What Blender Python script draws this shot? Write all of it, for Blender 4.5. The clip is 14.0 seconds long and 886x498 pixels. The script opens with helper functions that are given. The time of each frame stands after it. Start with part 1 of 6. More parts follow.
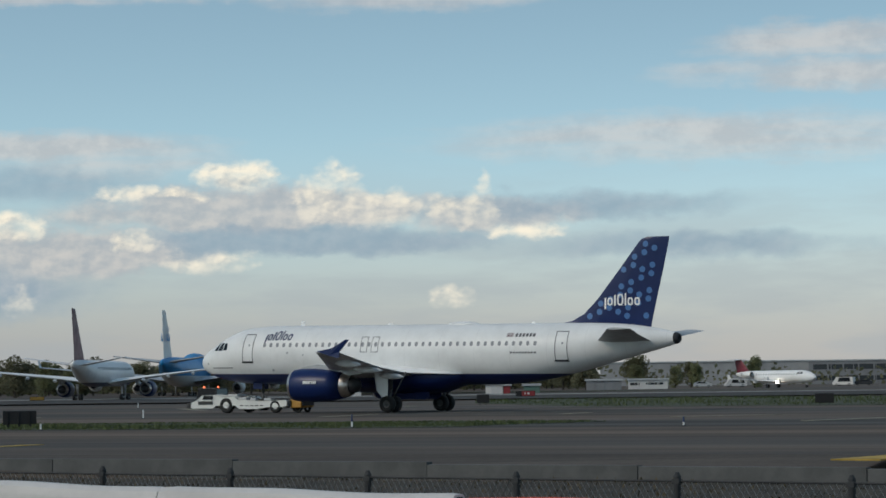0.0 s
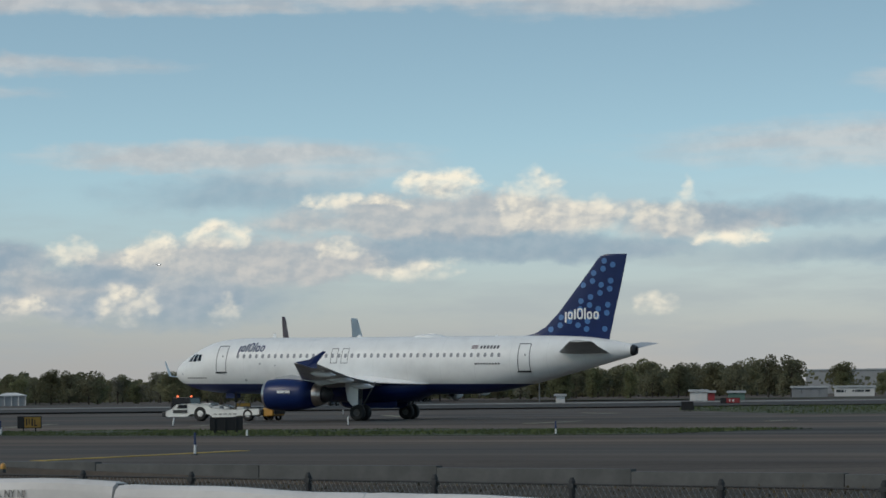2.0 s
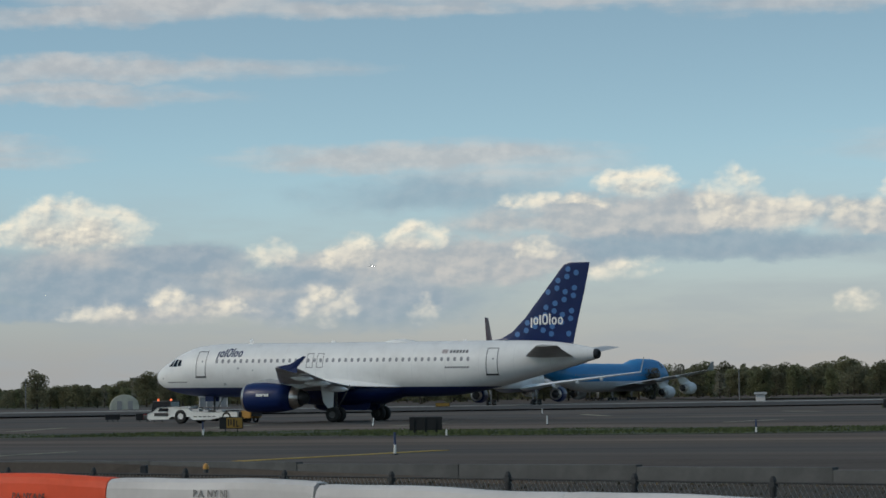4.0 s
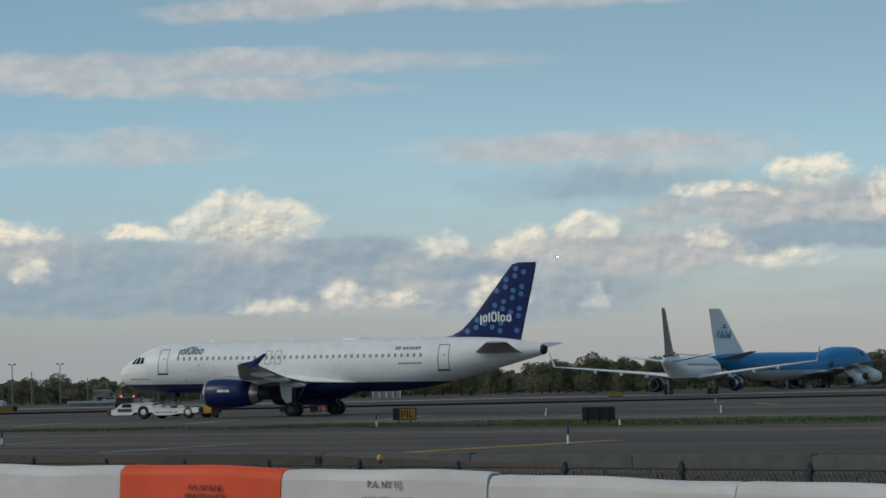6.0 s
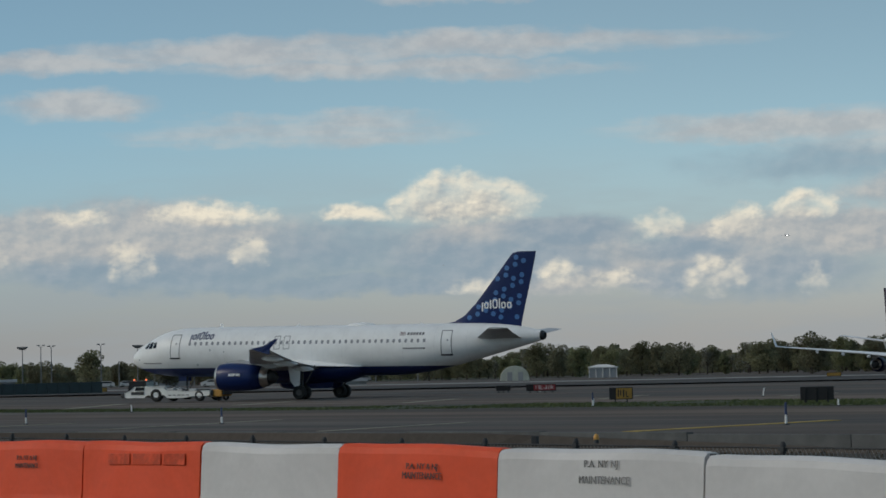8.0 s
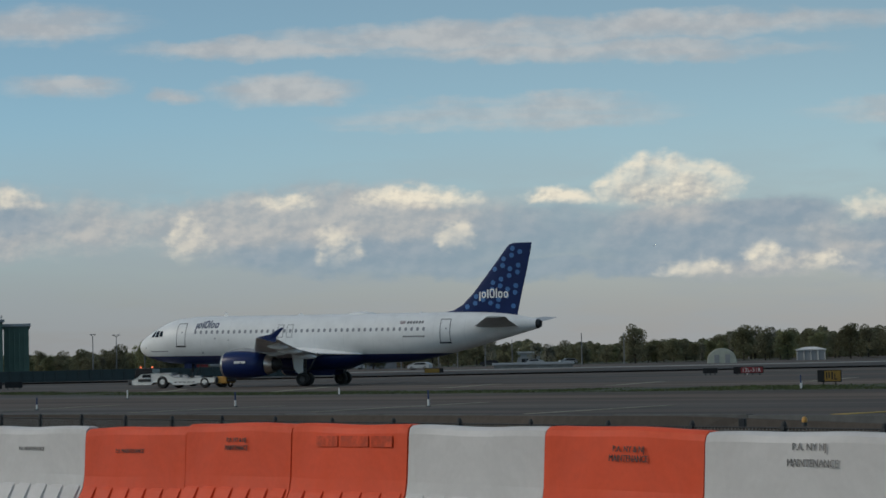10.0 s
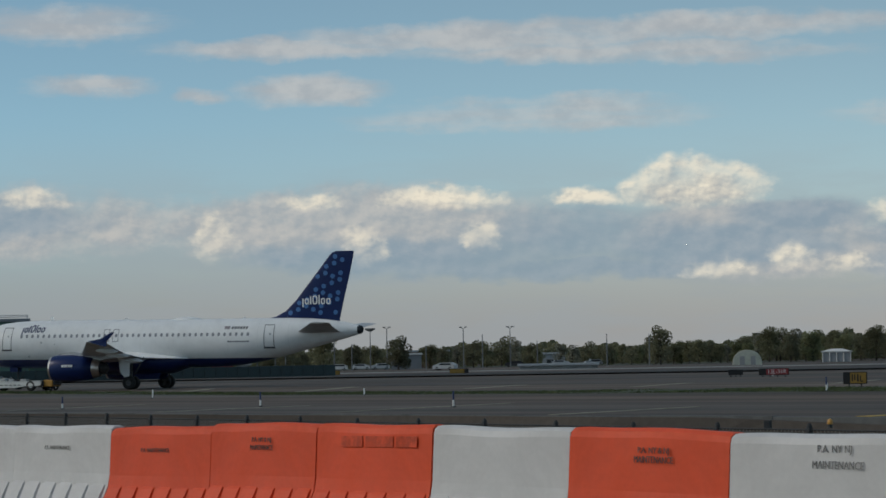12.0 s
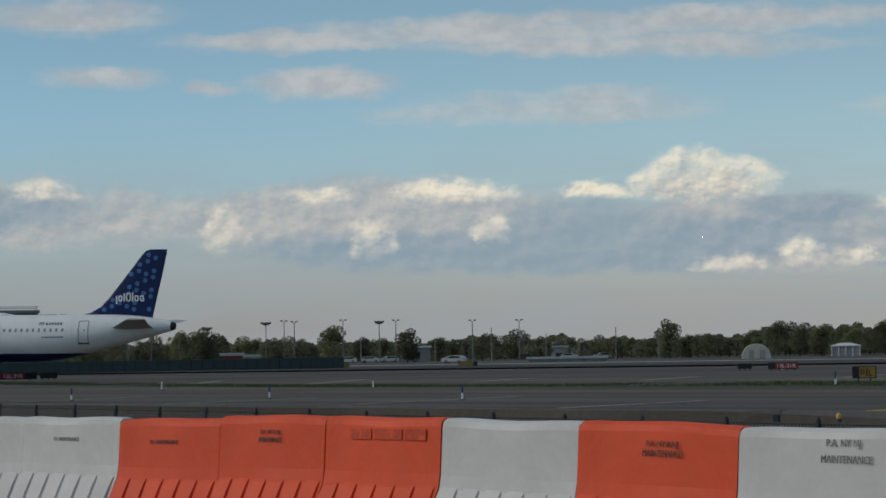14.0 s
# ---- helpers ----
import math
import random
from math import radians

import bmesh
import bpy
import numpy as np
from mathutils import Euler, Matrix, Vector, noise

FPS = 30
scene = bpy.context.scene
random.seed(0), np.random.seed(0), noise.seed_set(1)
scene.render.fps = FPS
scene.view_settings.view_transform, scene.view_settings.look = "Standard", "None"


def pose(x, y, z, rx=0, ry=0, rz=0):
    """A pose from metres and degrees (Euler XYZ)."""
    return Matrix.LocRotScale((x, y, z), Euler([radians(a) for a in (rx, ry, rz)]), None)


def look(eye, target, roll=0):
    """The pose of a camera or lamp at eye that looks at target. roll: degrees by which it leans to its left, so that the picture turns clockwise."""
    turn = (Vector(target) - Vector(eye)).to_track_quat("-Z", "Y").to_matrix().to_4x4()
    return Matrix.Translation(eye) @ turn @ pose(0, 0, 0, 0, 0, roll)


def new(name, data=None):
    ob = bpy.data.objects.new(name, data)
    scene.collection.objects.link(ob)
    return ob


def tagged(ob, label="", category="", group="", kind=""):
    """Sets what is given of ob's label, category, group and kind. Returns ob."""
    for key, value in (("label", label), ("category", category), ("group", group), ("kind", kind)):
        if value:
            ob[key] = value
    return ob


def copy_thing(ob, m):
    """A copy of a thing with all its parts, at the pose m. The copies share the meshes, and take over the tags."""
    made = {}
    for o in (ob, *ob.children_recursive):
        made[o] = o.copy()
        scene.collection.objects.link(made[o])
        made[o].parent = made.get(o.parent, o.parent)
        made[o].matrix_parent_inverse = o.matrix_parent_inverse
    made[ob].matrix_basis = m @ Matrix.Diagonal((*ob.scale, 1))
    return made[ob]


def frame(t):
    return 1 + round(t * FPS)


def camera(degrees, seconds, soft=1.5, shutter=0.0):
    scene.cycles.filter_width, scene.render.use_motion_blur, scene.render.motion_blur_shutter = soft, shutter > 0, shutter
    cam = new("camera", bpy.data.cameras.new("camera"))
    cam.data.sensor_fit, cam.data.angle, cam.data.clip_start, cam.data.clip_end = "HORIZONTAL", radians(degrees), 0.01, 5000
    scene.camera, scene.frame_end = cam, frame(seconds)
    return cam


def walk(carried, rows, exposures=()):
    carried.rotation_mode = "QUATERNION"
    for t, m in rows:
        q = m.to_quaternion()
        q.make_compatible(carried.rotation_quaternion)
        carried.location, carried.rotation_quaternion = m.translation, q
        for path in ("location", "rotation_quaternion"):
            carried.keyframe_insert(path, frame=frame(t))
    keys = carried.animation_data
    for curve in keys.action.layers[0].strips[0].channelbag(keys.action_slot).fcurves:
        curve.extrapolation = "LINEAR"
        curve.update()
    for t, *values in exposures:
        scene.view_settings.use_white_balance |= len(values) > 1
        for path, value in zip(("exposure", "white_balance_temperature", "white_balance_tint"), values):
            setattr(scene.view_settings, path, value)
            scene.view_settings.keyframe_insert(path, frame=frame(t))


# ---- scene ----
cam = camera(18.96, 14.0, soft=1.6)
EYE = (0.0, 0.0, 2.0)
# seconds, pan to the left, tilt up, lean to the left (degrees)
PAN = [(0, -0.050, 2.879, -0.714), (0.5, 1.532, 2.784, -1.065), (1, 2.677, 2.836, -1.003), (1.5, 3.369, 2.928, -0.813),
       (2, 4.342, 3.078, -0.655), (2.5, 5.496, 3.132, -0.517), (3, 6.830, 3.242, -0.617), (3.2, 7.237, 3.259, -0.69), (5.3, 10.934, 2.915, -1.43), (5.5, 11.366, 3.009, -1.495),
       (6, 12.315, 2.987, -1.322), (6.5, 13.160, 2.636, -1.344), (7, 13.862, 2.527, -1.197), (7.5, 15.510, 2.518, -1.176),
       (8, 16.989, 2.647, -1.263), (8.5, 18.551, 2.643, -1.303), (9, 19.562, 2.447, -1.626), (9.2, 20.086, 2.415, -1.59), (11.3, 21.954, 2.422, -1.20), (11.5, 21.978, 2.458, -1.198),
       (12, 21.990, 2.397, -1.119), (12.5, 22.036, 2.494, -1.185), (13, 22.249, 2.439, -0.998), (13.5, 22.229, 2.311, -1.002),
       (14, 22.195, 2.247, -0.927)]


def bearing(az, el, d=1.0):
    """A point d metres from the eye over the ground, az degrees to the left of +y, el degrees up."""
    a, e = radians(az), radians(el)
    return Vector((EYE[0] - math.sin(a) * d, EYE[1] + math.cos(a) * d, EYE[2] + math.tan(e) * d))


walk(cam, [(t, look(EYE, bearing(a, e, 100), r)) for t, a, e, r in PAN], [(0, .04), (3, -.02), (6, -.09), (9, -.2), (14, -.19)])


# ---- world and sun ----
class Nodes:
    """Short names for node arithmetic in one tree."""

    def __init__(self, tree):
        self.tree = tree

    def add(self, kind, **values):
        n = self.tree.nodes.new(kind)
        for key, value in values.items():
            n.inputs[key.replace("_", " ")].default_value = value
        return n

    def put(self, socket, value):
        if isinstance(value, bpy.types.NodeSocket):
            self.tree.links.new(value, socket)
        else:
            socket.default_value = value

    def m(self, op, a, b=0.0, c=0.0):
        n = self.tree.nodes.new("ShaderNodeMath")
        n.operation = op
        for s, v in zip(n.inputs, (a, b, c)):
            self.put(s, v)
        return n.outputs[0]

    def ramp(self, x, lo, hi, a=0.0, b=1.0, smooth=True):
        n = self.tree.nodes.new("ShaderNodeMapRange")
        n.interpolation_type = "SMOOTHSTEP" if smooth else "LINEAR"
        for s, v in zip(n.inputs, (x, lo, hi, a, b)):
            self.put(s, v)
        return n.outputs[0]

    def mix(self, f, a, b, kind="MIX"):
        n = self.tree.nodes.new("ShaderNodeMix")
        n.data_type, n.blend_type = "RGBA", kind
        self.put(n.inputs[0], f)
        self.put(n.inputs[6], a)
        self.put(n.inputs[7], b)
        return n.outputs[2]

    def vec(self, x, y, z=0.0):
        n = self.tree.nodes.new("ShaderNodeCombineXYZ")
        for s, v in zip(n.inputs, (x, y, z)):
            self.put(s, v)
        return n.outputs[0]

    def noise(self, vector, scale, detail=4.0, rough=0.55):
        n = self.tree.nodes.new("ShaderNodeTexNoise")
        n.inputs["Scale"].default_value, n.inputs["Detail"].default_value, n.inputs["Roughness"].default_value = scale, detail, rough
        if vector is not None:
            self.put(n.inputs["Vector"], vector)
        return n.outputs[0]


SUN_AZ, SUN_EL = 118.0, 36.0  # degrees to the left of +y, and up

# sunlit heads of cloud, flat below: azimuth to the left, elevation, half width, half height, weight
HEADS = [
    (16.5, 3.47, 1.62, 0.8, 1.45), (16.83, 3.49, 0.98, 0.84, 1.3), (18.84, 3.36, 0.87, 0.26, 0.9), (21.94, 3.4, 1.43, 0.34, 0.95),
    (24.83, 3.42, 0.67, 0.2, 0.55), (21.18, 2.54, 0.38, 0.48, 0.7), (26.93, 2.51, 0.4, 0.65, 0.55), (23.74, 2.35, 0.37, 0.56, 0.5),
    (14.47, 1.9, 0.47, 0.43, 0.7), (16.03, 1.77, 0.67, 0.24, 0.5), (13.24, 1.86, 0.49, 0.25, 0.45), (12.29, 2.96, 0.5, 0.39, 0.55),
    (11.12, 1.8, 0.65, 0.55, 0.7), (10.53, 2.95, 0.64, 0.5, 0.95), (9.25, 3.29, 0.75, 0.41, 1.0), (6.66, 2.97, 0.43, 0.25, 0.5),
    (5.1, 2.56, 0.55, 0.25, 0.45), (9.01, 1.72, 0.3, 0.29, 0.35), (4.34, 4.38, 0.93, 0.44, 1.3), (2.28, 3.78, 0.85, 0.89, 0.85),
    (1.28, 3.62, 0.82, 0.6, 0.6), (6.7, 4.07, 0.64, 0.2, 0.5), (5.52, 4.04, 0.67, 0.16, 0.5), (-0.91, 4.2, 0.17, 0.31, 0.6),
    (-0.8, 3.58, 0.37, 0.55, 0.5), (-0.07, 3.68, 0.34, 0.3, 0.45), (-1.85, 3.18, 0.85, 0.24, 0.65), (4.93, 2.55, 0.79, 0.3, 0.4),
    (-0.24, 1.78, 0.37, 0.25, 0.35), (30.86, 3.51, 0.67, 0.26, 0.4),]
HEADS = [(a, e, ra, re, k * min(1.0, .42 + .5 * ra)) for a, e, ra, re, k in HEADS]  # small ones are fainter
# pale unlit cloud round them
GREYS = [
    (23.99, 2.97, 4.39, 0.76, 0.85), (15.58, 2.74, 2.81, 0.52, 0.9), (11.6, 2.21, 3.17, 0.55, 0.8), (31.52, 3.06, 3.66, 0.76, 0.7),
    (9.83, 2.77, 2.56, 0.52, 0.8), (4.58, 3.71, 3.66, 0.47, 0.9), (3.93, 3.8, 4.03, 0.44, 0.95), (7.6, 2.86, 2.44, 0.45, 0.75),
    (-1.2, 3.63, 1.83, 0.37, 0.7), (14.67, 2.01, 2.26, 0.37, 0.55),]
# blue-grey shaded bases
BASES = [
    (22.97, 2.25, 3.36, 0.4, 1.0), (15.89, 2.37, 2.5, 0.51, 1.0), (19.38, 1.92, 4.27, 0.26, 0.8), (31.7, 3.12, 2.26, 0.46, 0.8),
    (19.2, 2.65, 2.44, 0.55, 0.6), (14.47, 2.92, 1.59, 0.37, 0.7), (8.63, 4.3, 2.26, 0.35, 0.35), (3.1, 3.02, 2.87, 0.27, 0.9),
    (11.79, 2.56, 1.34, 0.29, 0.6), (2.78, 3.08, 4.09, 0.33, 1.0), (-3.02, 3.79, 3.05, 0.3, 0.5), (-5.29, 2.88, 3.17, 0.29, 0.5),
    (10.15, 1.99, 2.56, 0.49, 0.5),]
# thin sheets
SHEETS = [
    (25.42, 6.77, 2.68, 0.28, 0.8), (21.13, 6.96, 3.78, 0.38, 0.9), (16.12, 7.07, 4.64, 0.27, 0.85), (16.38, 6.44, 2.93, 0.21, 0.5),
    (30.02, 7.33, 2.2, 0.49, 0.75), (24.83, 5.85, 1.59, 0.46, 0.95), (27.23, 5.74, 0.59, 0.23, 0.7), (29.5, 6.0, 1.34, 0.32, 0.75),
    (19.95, 5.25, 3.29, 0.38, 0.6), (9.16, 5.09, 4.15, 0.43, 1.0), (16.39, 7.07, 5.19, 0.37, 0.75), (18.34, 6.57, 3.72, 0.27, 0.6),
    (16.3, 8.18, 2.32, 0.29, 0.85), (10.6, 8.34, 3.84, 0.26, 0.6), (18.54, 5.4, 1.71, 0.33, 0.6), (14.15, 8.54, 2.93, 0.56, 0.85),
    (4.0, 8.65, 7.69, 0.52, 0.85), (-8.34, 7.21, 2.68, 0.5, 0.8), (-8.63, 6.54, 3.23, 0.44, 0.7), (-6.37, 5.22, 5.49, 0.63, 0.6),
    (1.04, 8.34, 2.81, 0.4, 0.6), (7.64, 4.97, 2.56, 0.54, 0.5),]


def build_sky():
    w = bpy.data.worlds.new("sky")
    scene.world = w
    w.use_nodes = True
    t = w.node_tree
    t.nodes.clear()
    n = Nodes(t)
    way = n.add("ShaderNodeTexCoord").outputs["Generated"]
    sep = n.add("ShaderNodeSeparateXYZ")
    n.put(sep.inputs[0], way)
    x, y, z = sep.outputs
    az = n.m("MULTIPLY", n.m("ARCTAN2", n.m("MULTIPLY", x, -1.0), y), 57.2958)
    el = n.m("MULTIPLY", n.m("ARCSINE", z), 57.2958)
    sky = n.add("ShaderNodeTexSky")
    sky.sky_type, sky.sun_disc = "NISHITA", False
    sky.sun_elevation, sky.sun_rotation = radians(SUN_EL), radians(-SUN_AZ)
    sky.air_density, sky.dust_density, sky.ozone_density = 1.0, 0.6, 1.0
    n.put(sky.inputs[0], n.vec(x, y, n.m("MULTIPLY_ADD", n.m("MAXIMUM", z, 0.0), 2.2, 0.06)))
    blue = n.mix(1.0, sky.outputs[0], (*SKY_TINT, 1), "MULTIPLY")
    blue = n.mix(n.ramp(az, 12.0, 34.0), blue, n.mix(1.0, blue, (0.80, 0.90, 0.97, 1), "MULTIPLY"))  # deeper away from the thin cloud
    haze = n.ramp(el, 0.2, 5.6, 0.97, 0.0)
    side = n.ramp(az, 34.0, -10.0, smooth=False)  # clearer and brighter towards the right
    blue = n.mix(haze, blue, n.mix(side, (0.312, 0.312, 0.322, 1), (0.455, 0.438, 0.425, 1)))
    # warped bearings for ragged edges
    flat = n.vec(az, n.m("MULTIPLY", el, 1.7), 0.0)
    w1 = n.m("SUBTRACT", n.noise(flat, 0.9, 5, 0.6), 0.5)
    w2 = n.m("SUBTRACT", n.noise(n.vec(az, n.m("MULTIPLY", el, 1.7), 7.3), 0.9, 5, 0.6), 0.5)

    def field(lumps, amount, du=0.0, dv=0.0, flat_base=False):
        u = n.m("ADD", n.m("MULTIPLY_ADD", w1, amount, az), du)
        v = n.m("ADD", n.m("MULTIPLY_ADD", w2, amount * 0.55, el), dv)
        best = None
        for a, e, ra, re, k in lumps:
            rise = n.m("MULTIPLY_ADD", v, 1 / re, -e / re)
            if flat_base:
                rise = n.m("MAXIMUM", rise, n.m("MULTIPLY", rise, -2.2))
            d = n.m("ADD", n.m("POWER", n.m("ABSOLUTE", n.m("MULTIPLY_ADD", u, 1 / ra, -a / ra)), 2.0), n.m("POWER", n.m("ABSOLUTE", rise), 2.0))
            s = n.m("MULTIPLY", n.m("SUBTRACT", 1.0, d), k)
            best = s if best is None else n.m("SMOOTH_MAX", best, s, 0.15)
        return best

    fine = n.noise(n.vec(az, n.m("MULTIPLY", el, 1.5), 3.0), 1.5, 6, 0.55)
    lit = n.noise(n.vec(n.m("ADD", az, 0.16), n.m("MULTIPLY_ADD", el, 1.5, 0.22), 3.0), 1.5, 6, 0.55)
    tuft = n.noise(n.vec(az, n.m("MULTIPLY", el, 1.3), 5.0), 4.5, 4, 0.55)
    tuft_lit = n.noise(n.vec(n.m("ADD", az, 0.06), n.m("MULTIPLY_ADD", el, 1.3, 0.08), 5.0), 4.5, 4, 0.55)
    broad = n.noise(n.vec(az, n.m("MULTIPLY", el, 2.2), 11.0), 0.55, 4, 0.5)

    def billow(scale, seed, du=0.0, dv=0.0):
        """Rounded heaps, 0 at their rims and 1 on top."""
        c = n.add("ShaderNodeTexVoronoi", Scale=scale)
        c.feature = "SMOOTH_F1"
        c.inputs["Smoothness"].default_value = 0.35
        n.put(c.inputs["Vector"], n.vec(n.m("ADD", n.m("MULTIPLY_ADD", w1, 0.35, az), du), n.m("MULTIPLY_ADD", n.m("MULTIPLY_ADD", w2, 0.25, el), 1.25, dv), seed))
        return n.ramp(c.outputs["Distance"], 0.75, 0.05, smooth=False)

    puff, puff_lit = billow(2.6, 2.0), billow(2.6, 2.0, 0.07, 0.10)
    knob, knob_lit = billow(6.5, 4.0), billow(6.5, 4.0, 0.03, 0.045)
    rough = n.m("ADD", n.m("MULTIPLY_ADD", puff, 0.32, -0.12), n.m("ADD", n.m("MULTIPLY_ADD", knob, 0.12, -0.05), n.m("ADD", n.m("MULTIPLY_ADD", fine, 0.7, -0.33), n.m("MULTIPLY_ADD", tuft, 0.3, -0.15))))
    heap = n.m("ADD", field(HEADS, 0.75, flat_base=True), n.m("MULTIPLY", rough, 1.25))
    above = n.m("MULTIPLY_ADD", fine, 0.4, n.m("ADD", field(HEADS, 0.75, 0.06, 0.20, True), -0.2))
    pale = n.m("ADD", field(GREYS, 1.3), n.m("ADD", n.m("MULTIPLY_ADD", broad, 1.2, -0.6), n.m("MULTIPLY_ADD", fine, 0.7, -0.35)))
    base = n.m("ADD", field(BASES, 1.3), n.m("MULTIPLY_ADD", broad, 1.0, -0.45))
    sheet = n.m("ADD", field([(a, e, ra, re * .78, k) for a, e, ra, re, k in SHEETS], 1.0), n.m("MULTIPLY_ADD", n.noise(n.vec(n.m("MULTIPLY", az, 0.30), n.m("MULTIPLY", el, 2.6), 1.0), 0.9, 6, 0.60), 1.9, -0.95))
    # broad grey layer low down
    low = n.m("MULTIPLY", n.ramp(n.noise(n.vec(az, n.m("MULTIPLY", el, 5.0), 9.0), 0.22, 5, 0.55), 0.38, 0.62), n.ramp(el, 5.5, 2.2))
    # the same weather goes on over the rest of the sky
    rest = n.ramp(n.noise(way, 3.0, 6, 0.6), 0.52, 0.7)
    rest = n.m("MULTIPLY", rest, n.ramp(el, 9.0, 16.0))
    out = n.mix(n.m("MULTIPLY", low, 0.40), blue, (0.36, 0.41, 0.445, 1))
    out = n.mix(n.m("MULTIPLY", n.ramp(sheet, -0.60, 0.95), 0.70), out, n.mix(n.ramp(fine, 0.35, 0.65), (0.50, 0.49, 0.49, 1), (0.64, 0.61, 0.58, 1)))
    bump = n.m("ADD", n.m("MULTIPLY", n.m("SUBTRACT", fine, lit), 1.7), n.m("MULTIPLY", n.m("SUBTRACT", puff, puff_lit), 0.30))
    ripple = n.m("ADD", n.m("MULTIPLY", n.m("SUBTRACT", tuft, tuft_lit), 0.8), n.m("MULTIPLY", n.m("SUBTRACT", knob, knob_lit), 0.22))
    pale_tone = n.mix(n.ramp(n.m("ADD", bump, n.m("MULTIPLY", ripple, 0.5)), -0.45, 0.55), (0.40, 0.435, 0.465, 1), (0.60, 0.58, 0.55, 1))
    out = n.mix(n.m("MULTIPLY", n.ramp(pale, -0.50, 0.55), 0.86), out, pale_tone)
    out = n.mix(n.m("MULTIPLY", n.ramp(base, -0.50, 0.75), 0.80), out, n.mix(n.ramp(bump, -0.4, 0.5), (0.262, 0.362, 0.445, 1), (0.335, 0.418, 0.485, 1)))
    shine = n.m("ADD", n.ramp(above, 1.0, 0.0, 0.42, 0.92), n.m("ADD", bump, ripple))
    body = n.mix(n.ramp(shine, 0.05, 0.95, smooth=False), (0.50, 0.495, 0.48, 1), (0.97, 0.885, 0.715, 1))
    soft = n.ramp(above, -0.15, 0.5, 0.75, 1.7)
    out = n.mix(n.m("MULTIPLY", n.ramp(heap, -0.34, soft), 0.92), out, body)
    out = n.mix(n.m("MULTIPLY", rest, 0.6), out, (0.62, 0.62, 0.62, 1))
    bg = n.add("ShaderNodeBackground")
    n.put(bg.inputs[0], out)
    bg.inputs[1].default_value = SKY_STRENGTH
    t.links.new(bg.outputs[0], n.add("ShaderNodeOutputWorld").inputs[0])


SKY_TINT, SKY_STRENGTH = (0.186, 0.187, 0.147), 1.0
build_sky()
sun = new("sun", bpy.data.lights.new("sun", "SUN"))
sun.data.energy, sun.data.angle, sun.data.color = 1.35, radians(12), (1.0, 0.91, 0.78)
sun.matrix_world = look(bearing(SUN_AZ, SUN_EL, 100), EYE)


# ---- materials ----
def material(name, colour, rough=0.6, metal=0.0, grain=0.0, scale=8.0, stain=0.0, stain_scale=0.4, bump=0.0, per_piece=0.0, coat=0.0):
    """A surface with fine grain, larger stains and relief; scales in waves per metre of the object's own space."""
    mt = bpy.data.materials.new(name)
    mt.use_nodes = True
    n = Nodes(mt.node_tree)
    b = mt.node_tree.nodes["Principled BSDF"]
    b.inputs["Roughness"].default_value, b.inputs["Metallic"].default_value, b.inputs["Coat Weight"].default_value = rough, metal, coat
    at = n.add("ShaderNodeTexCoord").outputs["Object"]
    c = (*colour, 1)
    if grain or bump:
        g = n.noise(at, scale, 5, 0.6)
    if grain:
        c = n.mix(n.ramp(g, 0.3, 0.7), tuple(v * (1 - grain) for v in colour) + (1,), tuple(min(1, v * (1 + grain)) for v in colour) + (1,))
    if stain:
        s = n.ramp(n.noise(at, stain_scale, 6, 0.62), 0.42, 0.68)
        c = n.mix(n.m("MULTIPLY", s, stain), c, tuple(v * 0.45 for v in colour) + (1,))
        n.put(b.inputs["Roughness"], n.m("MULTIPLY_ADD", s, 0.15, rough))
    if per_piece:
        r = n.add("ShaderNodeObjectInfo").outputs["Random"]
        k = n.m("MULTIPLY_ADD", r, 2 * per_piece, 1 - per_piece)
        c = n.mix(1.0, c, n.vec(k, k, k), "MULTIPLY")
    n.put(b.inputs["Base Color"], c)
    if bump:
        d = n.add("ShaderNodeBump", Strength=bump, Distance=0.02)
        n.put(d.inputs["Height"], g)
        n.put(b.inputs["Normal"], d.outputs[0])
    return mt


WHITE = material("white_paint", (0.80, 0.80, 0.79), 0.45, grain=0.02, scale=1.5, stain=0.10, stain_scale=0.5)
GREY_PAINT = material("grey_paint", (0.42, 0.43, 0.44), 0.4, grain=0.05, scale=2.0, stain=0.2)
NAVY = material("navy_paint", (0.006, 0.018, 0.088), 0.35, grain=0.06, scale=1.2, stain=0.1)
NAVY.node_tree.nodes["Principled BSDF"].inputs["Specular IOR Level"].default_value = 0.28
DOT_BLUE = material("dot_blue", (0.05, 0.15, 0.37), 0.35, grain=0.04)
SKY_BLUE = material("sky_blue_paint", (0.015, 0.22, 0.50), 0.35, grain=0.05, scale=0.6, stain=0.1)
RED_PAINT = material("red_paint", (0.35, 0.02, 0.03), 0.4, grain=0.06)
STEEL = material("bare_steel", (0.55, 0.5, 0.46), 0.3, 0.9, grain=0.1, scale=4)
DARK = material("dark_fittings", (0.02, 0.02, 0.022), 0.5, grain=0.1)
RUBBER = material("tyre_rubber", (0.014, 0.014, 0.014), 0.8, grain=0.2, scale=20)
MAST_GREY = material("mast_grey", (0.16, 0.165, 0.17), 0.6, grain=0.1)
DARK_RIM = material("dusty_rim", (0.09, 0.09, 0.09), 0.6, 0.3, grain=0.2)
PANE = material("cabin_pane", (0.27, 0.28, 0.30), 0.5)
WING_PAINT = material("wing_paint", (0.66, 0.665, 0.67), 0.4, grain=0.05, scale=2.0, stain=0.2)
PANE.node_tree.nodes["Principled BSDF"].inputs["Specular IOR Level"].default_value = 0.1
COCKPIT = material("cockpit_glass", (0.012, 0.014, 0.018), 0.08)
